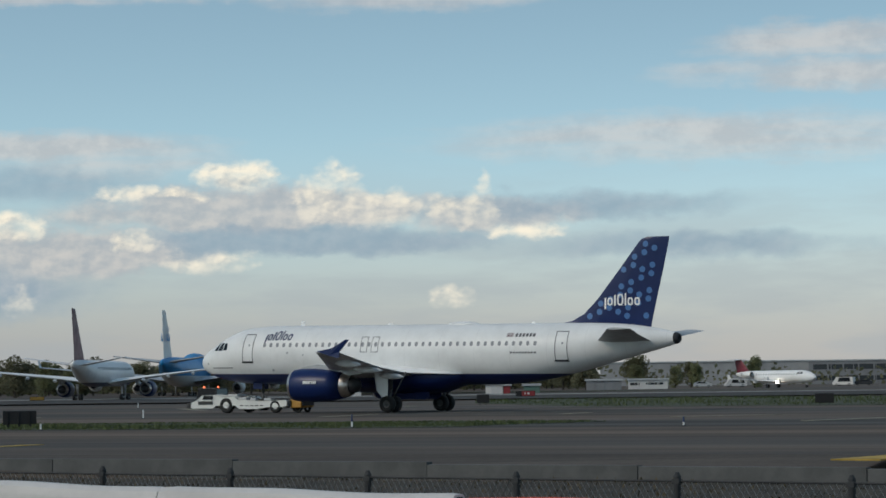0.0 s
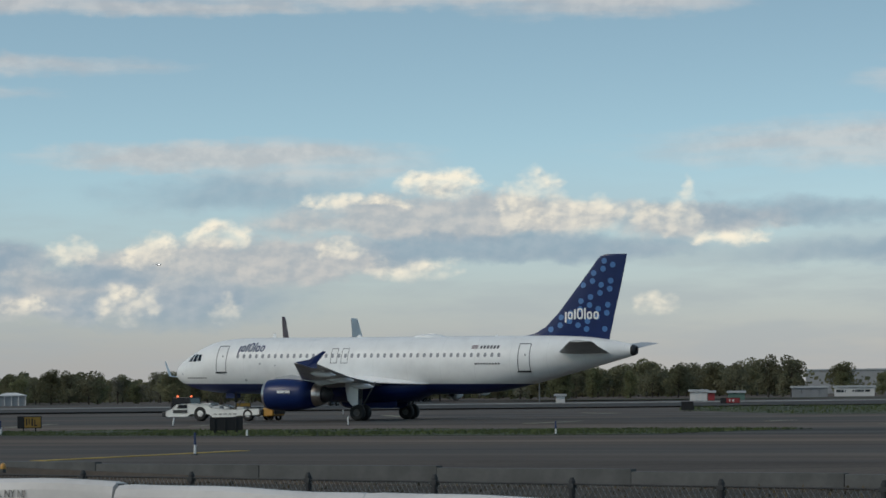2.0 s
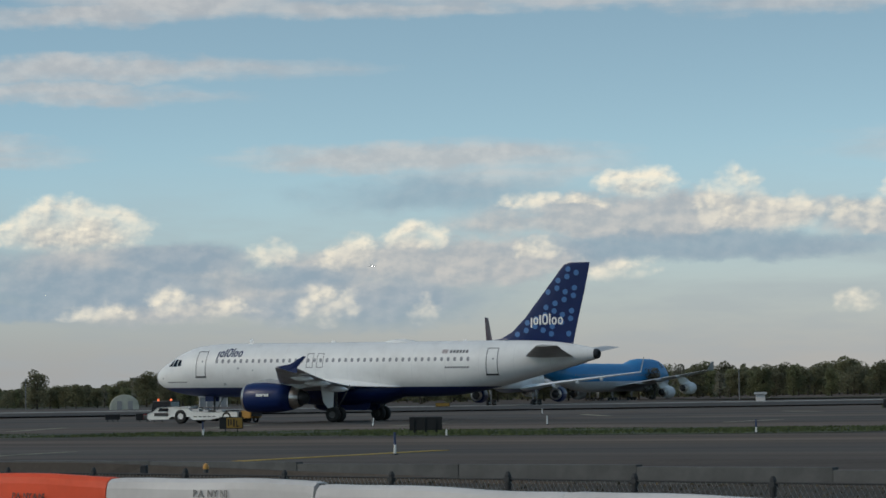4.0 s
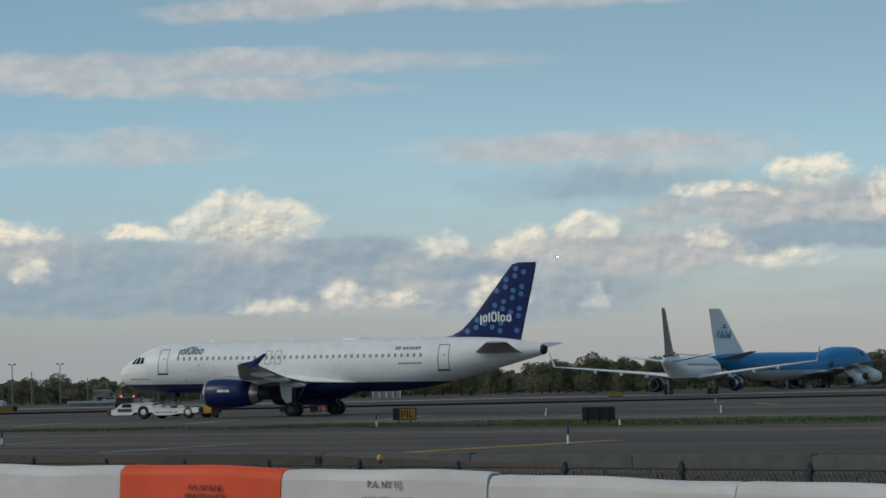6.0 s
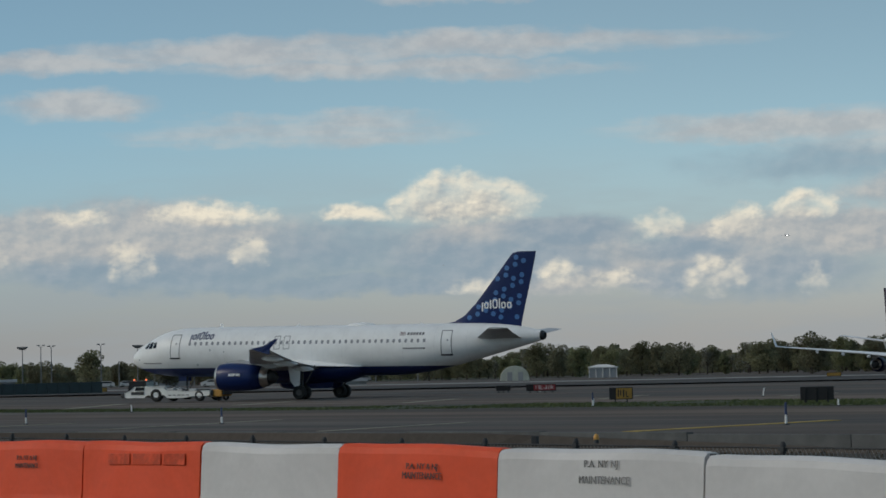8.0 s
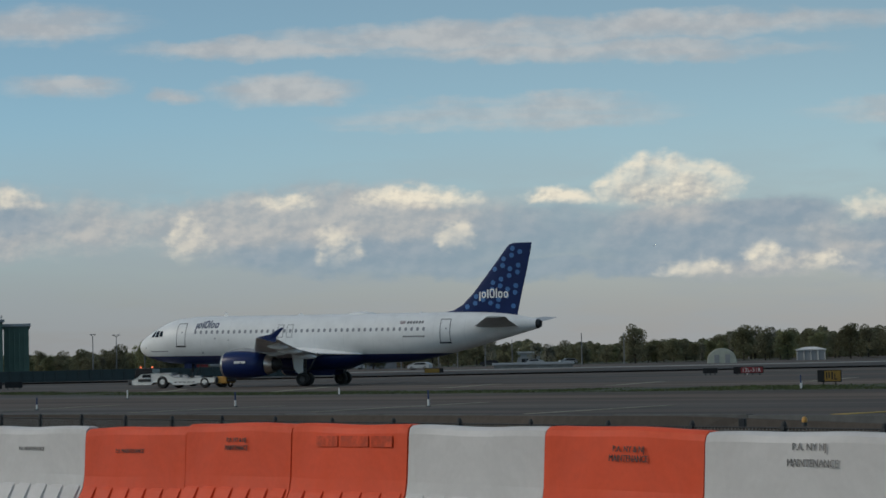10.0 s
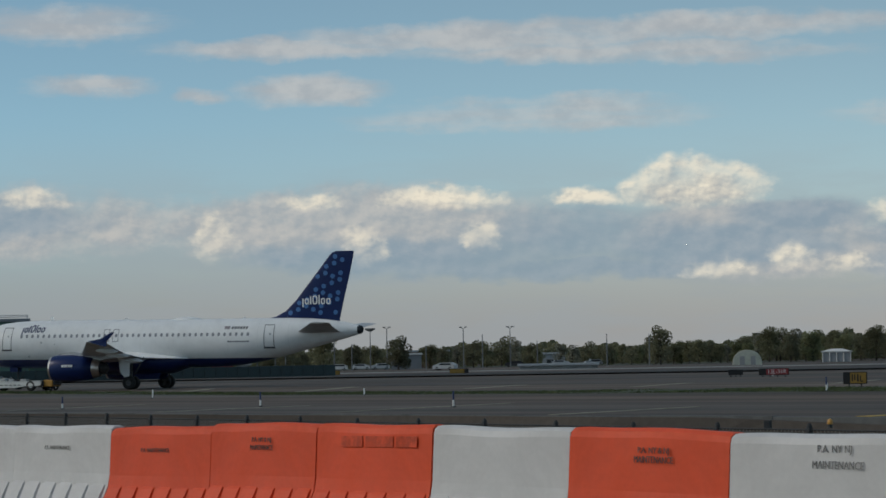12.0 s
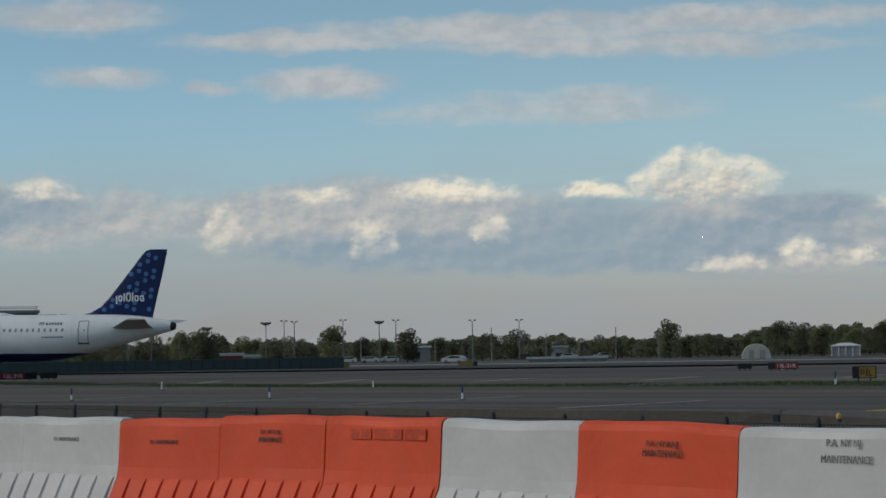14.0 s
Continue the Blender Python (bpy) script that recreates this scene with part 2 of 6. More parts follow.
LINE_GREY = material("door_line", (0.09, 0.09, 0.10), 0.5)


def bearing_flat(az, d, z=0.0):
    v = bearing(az, 0, d)
    return Vector((v.x, v.y, z))


# ---- making meshes ----
def part(name, bm, mat, parent=None, label="", smooth=False, thing=None):
    """Link a bmesh as one mesh object, under a parent where one is given."""
    me = bpy.data.meshes.new(name)
    bmesh.ops.recalc_face_normals(bm, faces=bm.faces[:])
    bm.to_mesh(me)
    bm.free()
    for mm in (mat if isinstance(mat, (list, tuple)) else [mat]):
        me.materials.append(mm)
    if smooth:
        me.polygons.foreach_set("use_smooth", [True] * len(me.polygons))
    ob = new(name, me)
    if parent is not None:
        ob.parent = parent
    if label:
        ob["label"] = label
    return ob


def box(bm, x0, x1, y0, y1, z0, z1, bevel=0.0, mi=0):
    """A box with its edges broken; returns its vertices."""
    m = Matrix.LocRotScale(((x0 + x1) / 2, (y0 + y1) / 2, (z0 + z1) / 2), None, (abs(x1 - x0), abs(y1 - y0), abs(z1 - z0)))
    r = bmesh.ops.create_cube(bm, size=1.0, matrix=m)
    fs = {f for v in r["verts"] for f in v.link_faces}
    for f in fs:
        f.material_index = mi
    if bevel:
        es = list({e for v in r["verts"] for e in v.link_edges})
        bmesh.ops.bevel(bm, geom=es, offset=bevel, segments=2, affect="EDGES", profile=0.5)


def tube(bm, a, b, r0, r1=None, seg=10, caps=True, mi=0):
    """A tapered rod from a to b."""
    a, b = Vector(a), Vector(b)
    r1 = r0 if r1 is None else r1
    d = b - a
    m = Matrix.Translation((a + b) / 2) @ d.to_track_quat("Z", "Y").to_matrix().to_4x4()
    r = bmesh.ops.create_cone(bm, cap_ends=caps, segments=seg, radius1=r0, radius2=r1, depth=d.length, matrix=m)
    for v in r["verts"]:
        for f in v.link_faces:
            f.material_index = mi


def loft(bm, rings, close=True, caps=True, mi=None):
    """Skin a run of rings of points."""
    vs = [[bm.verts.new(p) for p in ring] for ring in rings]
    k = len(vs[0])
    for i in range(len(vs) - 1):
        for j in range(k if close else k - 1):
            f = bm.faces.new((vs[i][j], vs[i][(j + 1) % k], vs[i + 1][(j + 1) % k], vs[i + 1][j]))
            if mi is not None:
                f.material_index = mi
    if caps and close:
        bm.faces.new(vs[0][::-1])
        bm.faces.new(vs[-1])


def spin(bm, profile, centre=(0, 0, 0), axis="x", seg=24, caps=False, mi=None):
    """Turn (along, radius) pairs about an axis."""
    c = Vector(centre)
    rings = []
    for s, r in profile:
        ring = []
        for i in range(seg):
            a = 2 * math.pi * i / seg
            p, q = r * math.cos(a), r * math.sin(a)
            ring.append(c + (Vector((s, p, q)) if axis == "x" else Vector((p, s, q)) if axis == "y" else Vector((p, q, s))))
        rings.append(ring)
    loft(bm, rings, caps=caps, mi=mi)


def spline(table, x):
    """Smooth reading of a table of rows (x, values...)."""
    for i in range(len(table) - 1):
        if table[i][0] <= x <= table[i + 1][0]:
            a, b = table[i], table[i + 1]
            p = table[max(i - 1, 0)]
            q = table[min(i + 2, len(table) - 1)]
            t = (x - a[0]) / (b[0] - a[0])
            out = []
            for k in range(1, len(a)):
                m0 = (b[k] - p[k]) / (b[0] - p[0]) * (b[0] - a[0])
                m1 = (q[k] - a[k]) / (q[0] - a[0]) * (b[0] - a[0])
                out.append((2 * t ** 3 - 3 * t ** 2 + 1) * a[k] + (t ** 3 - 2 * t ** 2 + t) * m0 + (-2 * t ** 3 + 3 * t ** 2) * b[k] + (t ** 3 - t ** 2) * m1)
            return out
    return list(table[-1][1:])


# ---- aircraft ----
def aerofoil(xle, chord, y, z, thick, upright=False, twist=0.0):
    """The outline of a wing's section, 14 points."""
    pts = []
    for s, h in ((0, 0), (.03, .38), (.12, .72), (.3, 1.0), (.55, .82), (.8, .40), (1.0, .03), (1.0, -.03), (.8, -.22), (.55, -.48), (.3, -.62), (.12, -.48), (.03, -.28)):
        dx, dz = s * chord, h * thick * chord * 0.55
        pts.append(Vector((xle + dx, dz, z)) if upright else Vector((xle + dx, y, z + dz - twist * dx)))
    return pts


class Hull:
    """A fuselage given by rows of (x aft, centre height, half width, half height)."""

    def __init__(self, rows, x0):
        self.rows, self.x0 = rows, x0

    def skin(self, x, z, side, out=0.0):
        zc, a, b = spline(self.rows, x)
        s = max(-0.999, min(0.999, (z - zc) / b))
        c = math.sqrt(1 - s * s)
        nrm = Vector((0, side * c / a, s / b)).normalized()
        return Vector((x - self.x0, side * a * c, z)) + nrm * out, nrm

    def mesh(self, seg=40, step=0.5):
        bm = bmesh.new()
        xs, x = [], self.rows[0][0]
        while x < self.rows[-1][0] - 1e-6:
            xs.append(x)
            x += step * (0.18 if x < 0.8 else 0.5 if x < 5 else 1.0)
        xs.append(self.rows[-1][0])
        rings = []
        for x in xs:
            zc, a, b = spline(self.rows, x)
            rings.append([Vector((x - self.x0, a * math.cos(2 * math.pi * i / seg), zc + b * math.sin(2 * math.pi * i / seg))) for i in range(seg)])
        loft(bm, rings)
        return bm

    def patch(self, bm, corners, out=0.012, n=8, side=-1):
        """A thin curved plate on the skin between x0..x1, z0..z1, slanted by lean."""
        x0, x1, z0, z1, lean = corners
        grid = []
        for j in range(n + 1):
            z = z0 + (z1 - z0) * j / n
            k = lean * (z - z0)
            grid.append([self.skin(x0 + k, z, side, out)[0], self.skin(x1 + k, z, side, out)[0]])
        vs = [[bm.verts.new(p) for p in row] for row in grid]
        for j in range(n):
            bm.faces.new((vs[j][0], vs[j][1], vs[j + 1][1], vs[j + 1][0]))

    def frame_line(self, bm, x0, x1, z0, z1, w, out=0.012, side=-1):
        self.patch(bm, (x0 - w, x0, z0, z1, 0), out, 8, side)
        self.patch(bm, (x1, x1 + w, z0, z1, 0), out, 8, side)
        self.patch(bm, (x0 - w, x1 + w, z0 - w, z0, 0), out + .001, 1, side)
        self.patch(bm, (x0 - w, x1 + w, z1, z1 + w, 0), out + .001, 1, side)


def two_tone(name, low, high, line):
    """Paint in two colours that meet at a height on the hull."""
    mt = bpy.data.materials.new(name)
    mt.use_nodes = True
    n = Nodes(mt.node_tree)
    b = mt.node_tree.nodes["Principled BSDF"]
    at = n.add("ShaderNodeTexCoord").outputs["Object"]
    sep = n.add("ShaderNodeSeparateXYZ")
    n.put(sep.inputs[0], at)
    f = n.ramp(sep.outputs[2], line - 0.02, line + 0.02)
    dirt = n.ramp(n.noise(at, 0.8, 6, 0.6), 0.35, 0.75, 1.0, 0.90)
    # faint seams between skin panels
    seam = n.m("GREATER_THAN", n.m("ABSOLUTE", n.m("SUBTRACT", n.m("FRACT", n.m("MULTIPLY", sep.outputs[0], 0.37)), 0.5)), 0.4955)
    dirt = n.m("MULTIPLY", dirt, n.m("MULTIPLY_ADD", seam, -0.12, 1.0))
    c = n.mix(f, (*low, 1), (*high, 1))
    n.put(b.inputs["Base Color"], n.mix(1.0, c, n.vec(dirt, dirt, dirt), "MULTIPLY"))
    b.inputs["Roughness"].default_value = 0.42
    b.inputs["Specular IOR Level"].default_value = 0.35
    return mt


def engine(parent, x, y, z, r, length, cowl, core=0.75, wing_z=None):
    """A turbofan: cowl, lip, fan, nozzle and plug, hung from a pylon."""
    bm = bmesh.new()
    L = length
    spin(bm, [(0.10 * r, 0.80 * r), (0.02, .88 * r), (0, .92 * r), (.05 * L, 0.98 * r), (.18 * L, 1.05 * r), (.45 * L, 1.07 * r), (.75 * L, .98 * r), (L, .82 * r), (L - .02, .79 * r), (.6 * L, .74 * r)], (x, y, z), seg=32)
    c = part("engine_cowl", bm, cowl, parent, smooth=True)
    bm = bmesh.new()
    spin(bm, [(.05 * L + .004, .988 * r), (.0, .926 * r), (-.012, .89 * r), (.02, .85 * r), (.1 * r, .79 * r)], (x, y, z), seg=32)
    part("intake_lip", bm, STEEL, c, "bare metal intake lip", True)
    bm = bmesh.new()
    spin(bm, [(.25 * L, .0 * r + .01), (.32 * L, .25 * r), (.34 * L, .79 * r)], (x, y, z), seg=24)
    part("fan", bm, DARK, c)
    bm = bmesh.new()
    spin(bm, [(.7 * L, .76 * r), (L, .79 * r), (1.07 * L, .72 * r), (1.15 * L, .62 * r), (1.15 * L, .56 * r), (.9 * L, .5 * r)], (x, y, z), seg=28)
    part("exhaust_nozzle", bm, STEEL, c, "heat-stained bare metal exhaust nozzle", True)
    bm = bmesh.new()
    spin(bm, [(1.05 * L, .56 * r), (1.18 * L, .50 * r), (1.27 * L, .42 * r), (1.275 * L, .3 * r), (1.34 * L, .04)], (x, y, z), seg=20, caps=True)
    part("exhaust_plug", bm, DARK, c, smooth=True)
    if wing_z is not None:
        bm = bmesh.new()
        rings = []
        for sx, z0, z1 in ((.15, .95 * r, 1.12 * r), (.5, .9 * r, 1.3 * r), (1.0, .55 * r, wing_z - z), (1.4, .75 * r, wing_z - z), (1.75, wing_z - z - .1, wing_z - z)):
            w = .05 if sx in (.15, 1.75) else .2 * r
            rings.append([Vector((x + sx * L, y + dy, z + dz)) for dy, dz in ((-w, z0), (w, z0), (w, z1), (-w, z1))])
        loft(bm, rings)
        part("pylon", bm, WHITE if cowl != NAVY else GREY_PAINT, parent)
    return c


SPINNERS = []


def tyre_mesh(r, w):
    bm = bmesh.new()
    spin(bm, [(-w * .42, .45 * r), (-w / 2, .62 * r), (-w / 2, .86 * r), (-w * .36, .97 * r), (0, r), (w * .36, .97 * r), (w / 2, .86 * r), (w / 2, .62 * r), (w * .42, .45 * r)], axis="y", seg=26)
    return bm


def rim_mesh(r, w):
    bm = bmesh.new()
    spin(bm, [(-w * .42, .02), (-w * .30, .2 * r), (-w * .34, .40 * r), (-w * .43, .48 * r), (w * .43, .48 * r), (w * .34, .40 * r), (w * .30, .2 * r), (w * .42, .02)], axis="y", seg=20, caps=True)
    for i in range(6):
        a = i * math.pi / 3
        tube(bm, (.3 * r * math.cos(a), -w * .40, .3 * r * math.sin(a)), (.3 * r * math.cos(a), w * .40, .3 * r * math.sin(a)), .05 * r, seg=6)
    return bm


def gear_leg(parent, x, ys, y, r, w, top, strut=.11, rim=GREY_PAINT, xs=(0,), name="landing_gear"):
    """A leg with its axle and wheels; ys are the wheels' places beside the leg."""
    bm = bmesh.new()
    tube(bm, (x, y, r), (x, y, r + (top - r) * .5), strut * .75, seg=12)
    tube(bm, (x, y, r + (top - r) * .45), (x, y, top), strut, seg=12)
    tube(bm, (x + .05, y, r * 1.4), (x + .9 * (top - r) * .6, y, top), strut * .4, seg=8)
    for dx in xs:
        tube(bm, (x + dx, y + min(ys) * 1.0, r), (x + dx, y + max(ys), r), strut * .6, seg=8)
    if len(xs) > 1:
        tube(bm, (x + min(xs), y, r), (x + max(xs), y, r), strut * .8, seg=8)
    leg = part(name, bm, rim, parent, smooth=True)
    for dx in xs:
        for dy in ys:
            t = part("tyre", tyre_mesh(r, w), RUBBER, leg, smooth=True)
            t.location = (x + dx, y + dy, r)
            part("rim", rim_mesh(r, w), rim, t, smooth=True)
            SPINNERS.append((t, (x + dx, y + dy, r), r))
    return leg


def wing_pair(parent, rows, name, mat, seg_up=False, **tags):
    """Both wings from rows of (y out, leading edge x, chord, z, thickness ratio)."""
    out = []
    for side in (-1, 1):
        bm = bmesh.new()
        loft(bm, [aerofoil(xle, ch, side * y, z, th) for y, xle, ch, z, th in rows])
        out.append(part(name, bm, mat, parent, smooth=False))
    return out


def fin_part(parent, rows, mat, name="tail_fin", label=""):
    """An upright fin from rows of (z, leading edge x, chord, thickness ratio)."""
    bm = bmesh.new()
    loft(bm, [aerofoil(xle, ch, 0, z, th, True) for z, xle, ch, th in rows])
    return part(name, bm, mat, parent, label)


# an airline title as plain rings and bars: width, foot, top
TITLE = [(.13, -.22, .52, 0), (.40, 0, .54, 1), (.14, 0, .70, 0), (.46, 0, .78, 1), (.12, 0, .80, 0), (.40, 0, .54, 1), (.40, 0, .54, 1)]


def plain_title(parent, x, z, k, lean, mat, on_skin):
    """Each shape of a title as a thin plate laid on the skin."""
    for wide, low, high, ring in TITLE:
        bm = bmesh.new()
        w, z0, z1, st = wide * k, z + low * k, z + high * k, .115 * k
        cx, cz, hw, hh = x + w / 2, (z0 + z1) / 2, w / 2, (z1 - z0) / 2
        if ring:
            turn = [2 * math.pi * i / 20 for i in range(20)]
            out = [(hw * math.copysign(abs(math.cos(a)) ** .7, math.cos(a)), hh * math.copysign(abs(math.sin(a)) ** .7, math.sin(a))) for a in turn]
            rows = [[on_skin(cx + p * f + lean * (cz + q * g - z), cz + q * g) for p, q in out] for f, g in ((1, 1), (1 - st / hw, 1 - st / hh))]
            loft(bm, rows, caps=False)
        else:
            rows = [[on_skin(xx + lean * (z0 + (z1 - z0) * j / 4 - z), z0 + (z1 - z0) * j / 4) for xx in (x, x + w)] for j in range(5)]
            loft(bm, rows, close=False)
        part("title_shape", bm, mat, parent)
        x += w + .085 * k


def jet_airliner():
    """The towed twin-jet; local x runs aft from the main wheels, port is -y, z up from the ground."""
    X0 = 17.71
    root = tagged(new("airliner"), "white and navy twin-engine airliner with dotted blue tail fin", "airplane")
    hull = Hull([(0, 3.42, .03, .03), (.12, 3.42, .36, .36), (.4, 3.44, .66, .66), (.9, 3.49, .97, .96), (1.6, 3.58, 1.27, 1.29), (2.5, 3.72, 1.54, 1.62), (3.5, 3.84, 1.77, 1.87), (4.8, 3.92, 1.92, 2.01),
                 (6.5, 3.95, 1.975, 2.07), (12, 3.95, 1.975, 2.07), (18, 3.95, 1.975, 2.07), (24, 3.95, 1.975, 2.07), (26, 4.0, 1.96, 2.02), (28, 4.14, 1.88, 1.88), (30, 4.36, 1.70, 1.67), (32, 4.60, 1.42, 1.40),
                 (34, 4.80, 1.06, 1.08), (35.6, 4.90, .72, .76), (36.7, 4.94, .46, .50), (37.1, 4.95, .36, .40)], X0)
    body = part("fuselage", hull.mesh(), two_tone("hull_paint", (0.008, 0.020, 0.095), (0.78, 0.78, 0.77), 2.62), root, smooth=True)
    bm = bmesh.new()
    spin(bm, [(37.06 - X0, .40), (37.25 - X0, .37), (37.42 - X0, .27), (37.3 - X0, .2)], (0, 0, 4.95), seg=20)
    part("exhaust_cone", bm, DARK, root, "dark tail-cone exhaust", True)
    # belly fairing
    bm = bmesh.new()
    rows = [(10.2, 2.6, .6, .3), (11.5, 2.45, 1.6, .78), (13.5, 2.35, 2.05, 1.05), (17, 2.3, 2.15, 1.14), (20, 2.35, 2.0, 1.0), (21.6, 2.5, 1.5, .6), (22.8, 2.6, .6, .3)]
    loft(bm, [[Vector((x - X0, a * math.cos(2 * math.pi * i / 28), z + b * math.sin(2 * math.pi * i / 28))) for i in range(28)] for x, z, a, b in rows])
    part("belly_fairing", bm, two_tone("fairing_paint", (0.008, 0.020, 0.095), (0.78, 0.78, 0.77), 2.62), root, smooth=True)
    # white fillets where the wings meet the hull
    for side in (-1, 1):
        bm = bmesh.new()
        rings = []
        for x, y0, y1, za, zb in ((10.4, 1.6, 1.75, 2.72, 2.85), (12.0, 1.7, 2.35, 2.75, 3.12), (14.5, 1.7, 2.75, 2.78, 3.30), (17.0, 1.7, 2.75, 2.72, 3.22), (19.0, 1.7, 2.55, 2.66, 3.02), (20.8, 1.65, 2.2, 2.62, 2.80), (22.0, 1.5, 1.75, 2.60, 2.66)):
            rings.append([Vector((x - X0, side * y, z)) for y, z in ((y0, za), (y1, za), (y1, za + (zb - za) * .25), ((y0 + y1) / 2 + .1, za + (zb - za) * .6), (y0 + .12, zb), (y0, zb))])
        loft(bm, rings)
        part("wing_fillet", bm, WHITE, root, smooth=True)
    # wings with flap tracks and tip fences
    W = [(1.0, 11.2, 7.4, 2.55, .15), (1.95, 11.9, 6.4, 2.62, .15), (4.2, 13.1, 5.2, 2.85, .13), (6.4, 14.25, 4.1, 3.08, .12), (10, 16.1, 3.15, 3.42, .115), (13.5, 17.9, 2.35, 3.74, .11), (16.9, 19.65, 1.6, 4.05, .10)]
    W = [(y, x - X0, c, z, t) for y, x, c, z, t in W]
    wings = wing_pair(root, W, "wing", WING_PAINT)
    for side, wg in zip((-1, 1), wings):
        bm = bmesh.new()
        y = side * 16.93
        out = [(19.8, 4.08), (20.7, 3.80), (21.3, 3.66), (21.45, 3.70), (21.42, 4.05), (22.15, 4.80), (21.95, 4.82), (20.9, 4.28)]
        rings = [[Vector((x - X0, y + side * (d + .10 * abs(z - 4.05)), z)) for x, z in out] for d in (-.05, .05)]
        loft(bm, rings)
        part("wingtip_fence", bm, NAVY, wg, "navy wingtip fence")
        for fy, fx, fl, fz in ((4.6, 17.2, 2.0, 2.55), (8.2, 17.3, 2.3, 2.98), (12.2, 18.3, 2.0, 3.36)):
            bm = bmesh.new()
            loft(bm, [[Vector((fx - X0 + s * fl, side * fy + .14 * k * math.cos(a), fz + .24 * k * math.sin(a) - .12 * s)) for a in [i * math.pi / 5 for i in range(10)]] for s, k in ((0, .1), (.2, .8), (.5, 1), (.8, .7), (1, .08))])
            part("flap_track_fairing", bm, WING_PAINT, wg, smooth=True)
        bm = bmesh.new()
        loft(bm, [aerofoil(x - X0, c, side * yy, z, .14) for yy, x, c, z in ((2.2, 17.0, 1.5, 2.52), (6.2, 17.35, 1.25, 2.98), (6.6, 17.4, 1.2, 3.0), (12.6, 19.15, .85, 3.58))])
        part("flap", bm, WING_PAINT, wg)
    # engines
    for side in (-1, 1):
        engine(root, 11.2 - X0, side * 5.75, 1.86, 1.08, 4.0, NAVY, wing_z=2.98)
        bm = bmesh.new()
        for k, wd in enumerate((.16, .15, .17, .06, .09, .12, .1)):
            x0 = 12.6 + sum((.16, .15, .17, .06, .09, .12, .1)[:k]) + .03 * k - X0
            h = .1
            a0 = math.radians(6)
            box(bm, x0, x0 + wd, side * (5.75 + 1.158) - .012, side * (5.75 + 1.158) + .012, 1.96 + (.1 if k == 3 else 0), 1.96 + h * 2)
        part("cowl_lettering", bm, WHITE, root, "small white lettering bars")
    # fin, rudder line, dots and title
    FIN = [(5.55, 28.4, 6.95, .045), (5.95, 28.6, 6.8, .06), (6.15, 29.6, 5.85, .075), (6.6, 30.45, 5.1, .085), (7.6, 31.47, 4.31, .09), (9.6, 33.1, 3.17, .09), (11.3, 34.45, 2.19, .09), (11.55, 34.7, 1.97, .08), (11.68, 35.1, 1.59, .05)]
    fin = fin_part(root, [(z, x - X0, c, t) for z, x, c, t in FIN], NAVY, "tail_fin", "navy tail fin with pale blue dots")

    def fin_side(x, z):
        rows = [(r[0], r[1], r[2], r[3]) for r in FIN]
        xle, ch, th = spline(rows, max(5.56, min(11.67, z)))
        s = max(0.0, min(1.0, (x - xle) / ch))
        pts = ((0, 0), (.03, .38), (.12, .72), (.3, 1.0), (.55, .82), (.8, .40), (1.0, .03))
        low = ((0, 0), (.03, .28), (.12, .48), (.3, .62), (.55, .48), (.8, .22), (1.0, .03))
        return [float(np.interp(s, [p[0] for p in q], [p[1] for p in q])) * th * ch * .55 for q in (pts, low)]

    for col in range(9):
        for rw in range(10):
            z = 6.45 + rw * .56 + (.28 if col % 2 else 0)
            x = 30.9 + col * .68 + (z - 6.2) * .14
            xle, ch, th = spline(FIN, min(z, 11.6))
            if not (xle + .3 < x < xle + ch - .25) or z > 11.4 or (rw + 2 * col) % 3 == 1:
                continue
            hi, lo = fin_side(x, z)
            for side, off in ((1, hi), (-1, lo)):
                bm = bmesh.new()
                ring = []
                for i in range(14):
                    a = 2 * math.pi * i / 14
                    px, pz = x + .205 * math.cos(a), z + .205 * math.sin(a)
                    o = fin_side(px, pz)[0 if side > 0 else 1]
                    ring.append(Vector((px - X0, side * (o + .012), pz)))
                loft(bm, [[p - Vector((0, side * .03, 0)) for p in ring], ring])
                part("dot", bm, DOT_BLUE, fin)
    for side in (-1, 1):
        plain_title(fin, 32.02, 7.14, 1.0, 0.0, WHITE, lambda x, z: Vector((x - X0, side * (fin_side(x, z)[0 if side > 0 else 1] + .014), z)))
    # tailplane
    wing_pair(root, [(y, x - X0, c, z, t) for y, x, c, z, t in ((.6, 31.6, 4.0, 4.78, .10), (1.2, 32.0, 3.7, 4.82, .10), (3.7, 33.5, 2.6, 5.16, .10), (6.1, 34.95, 1.65, 5.5, .10))], "tailplane", GREY_PAINT)
    # undercarriage
    for side in (-1, 1):
        leg = gear_leg(root, 0.0, (-.46, .46), side * 3.8, .58, .42, 2.75, .14, DARK_RIM)
        bm = bmesh.new()
        loft(bm, [[Vector((x, side * y, z)) for x, z in ((-.95, 2.75), (.15, 2.75), (.1, 1.15), (-.35, 1.05), (-.75, 1.5))] for y in (4.42, 4.46)])
        part("gear_door", bm, WHITE, leg, "white gear door")
        bm = bmesh.new()
        loft(bm, [[Vector((x, side * y, z)) for x, z in ((-1.25, 1.9), (1.45, 1.9), (1.35, 1.05), (1.05, .86), (-.85, .86), (-1.15, 1.05))] for y in (.82, .88)])
        part("gear_door", bm, NAVY, root, "navy inner gear door hanging open")
    nose = gear_leg(root, 5.07 - X0, (-.25, .25), 0.0, .38, .22, 2.3, .09, DARK_RIM)
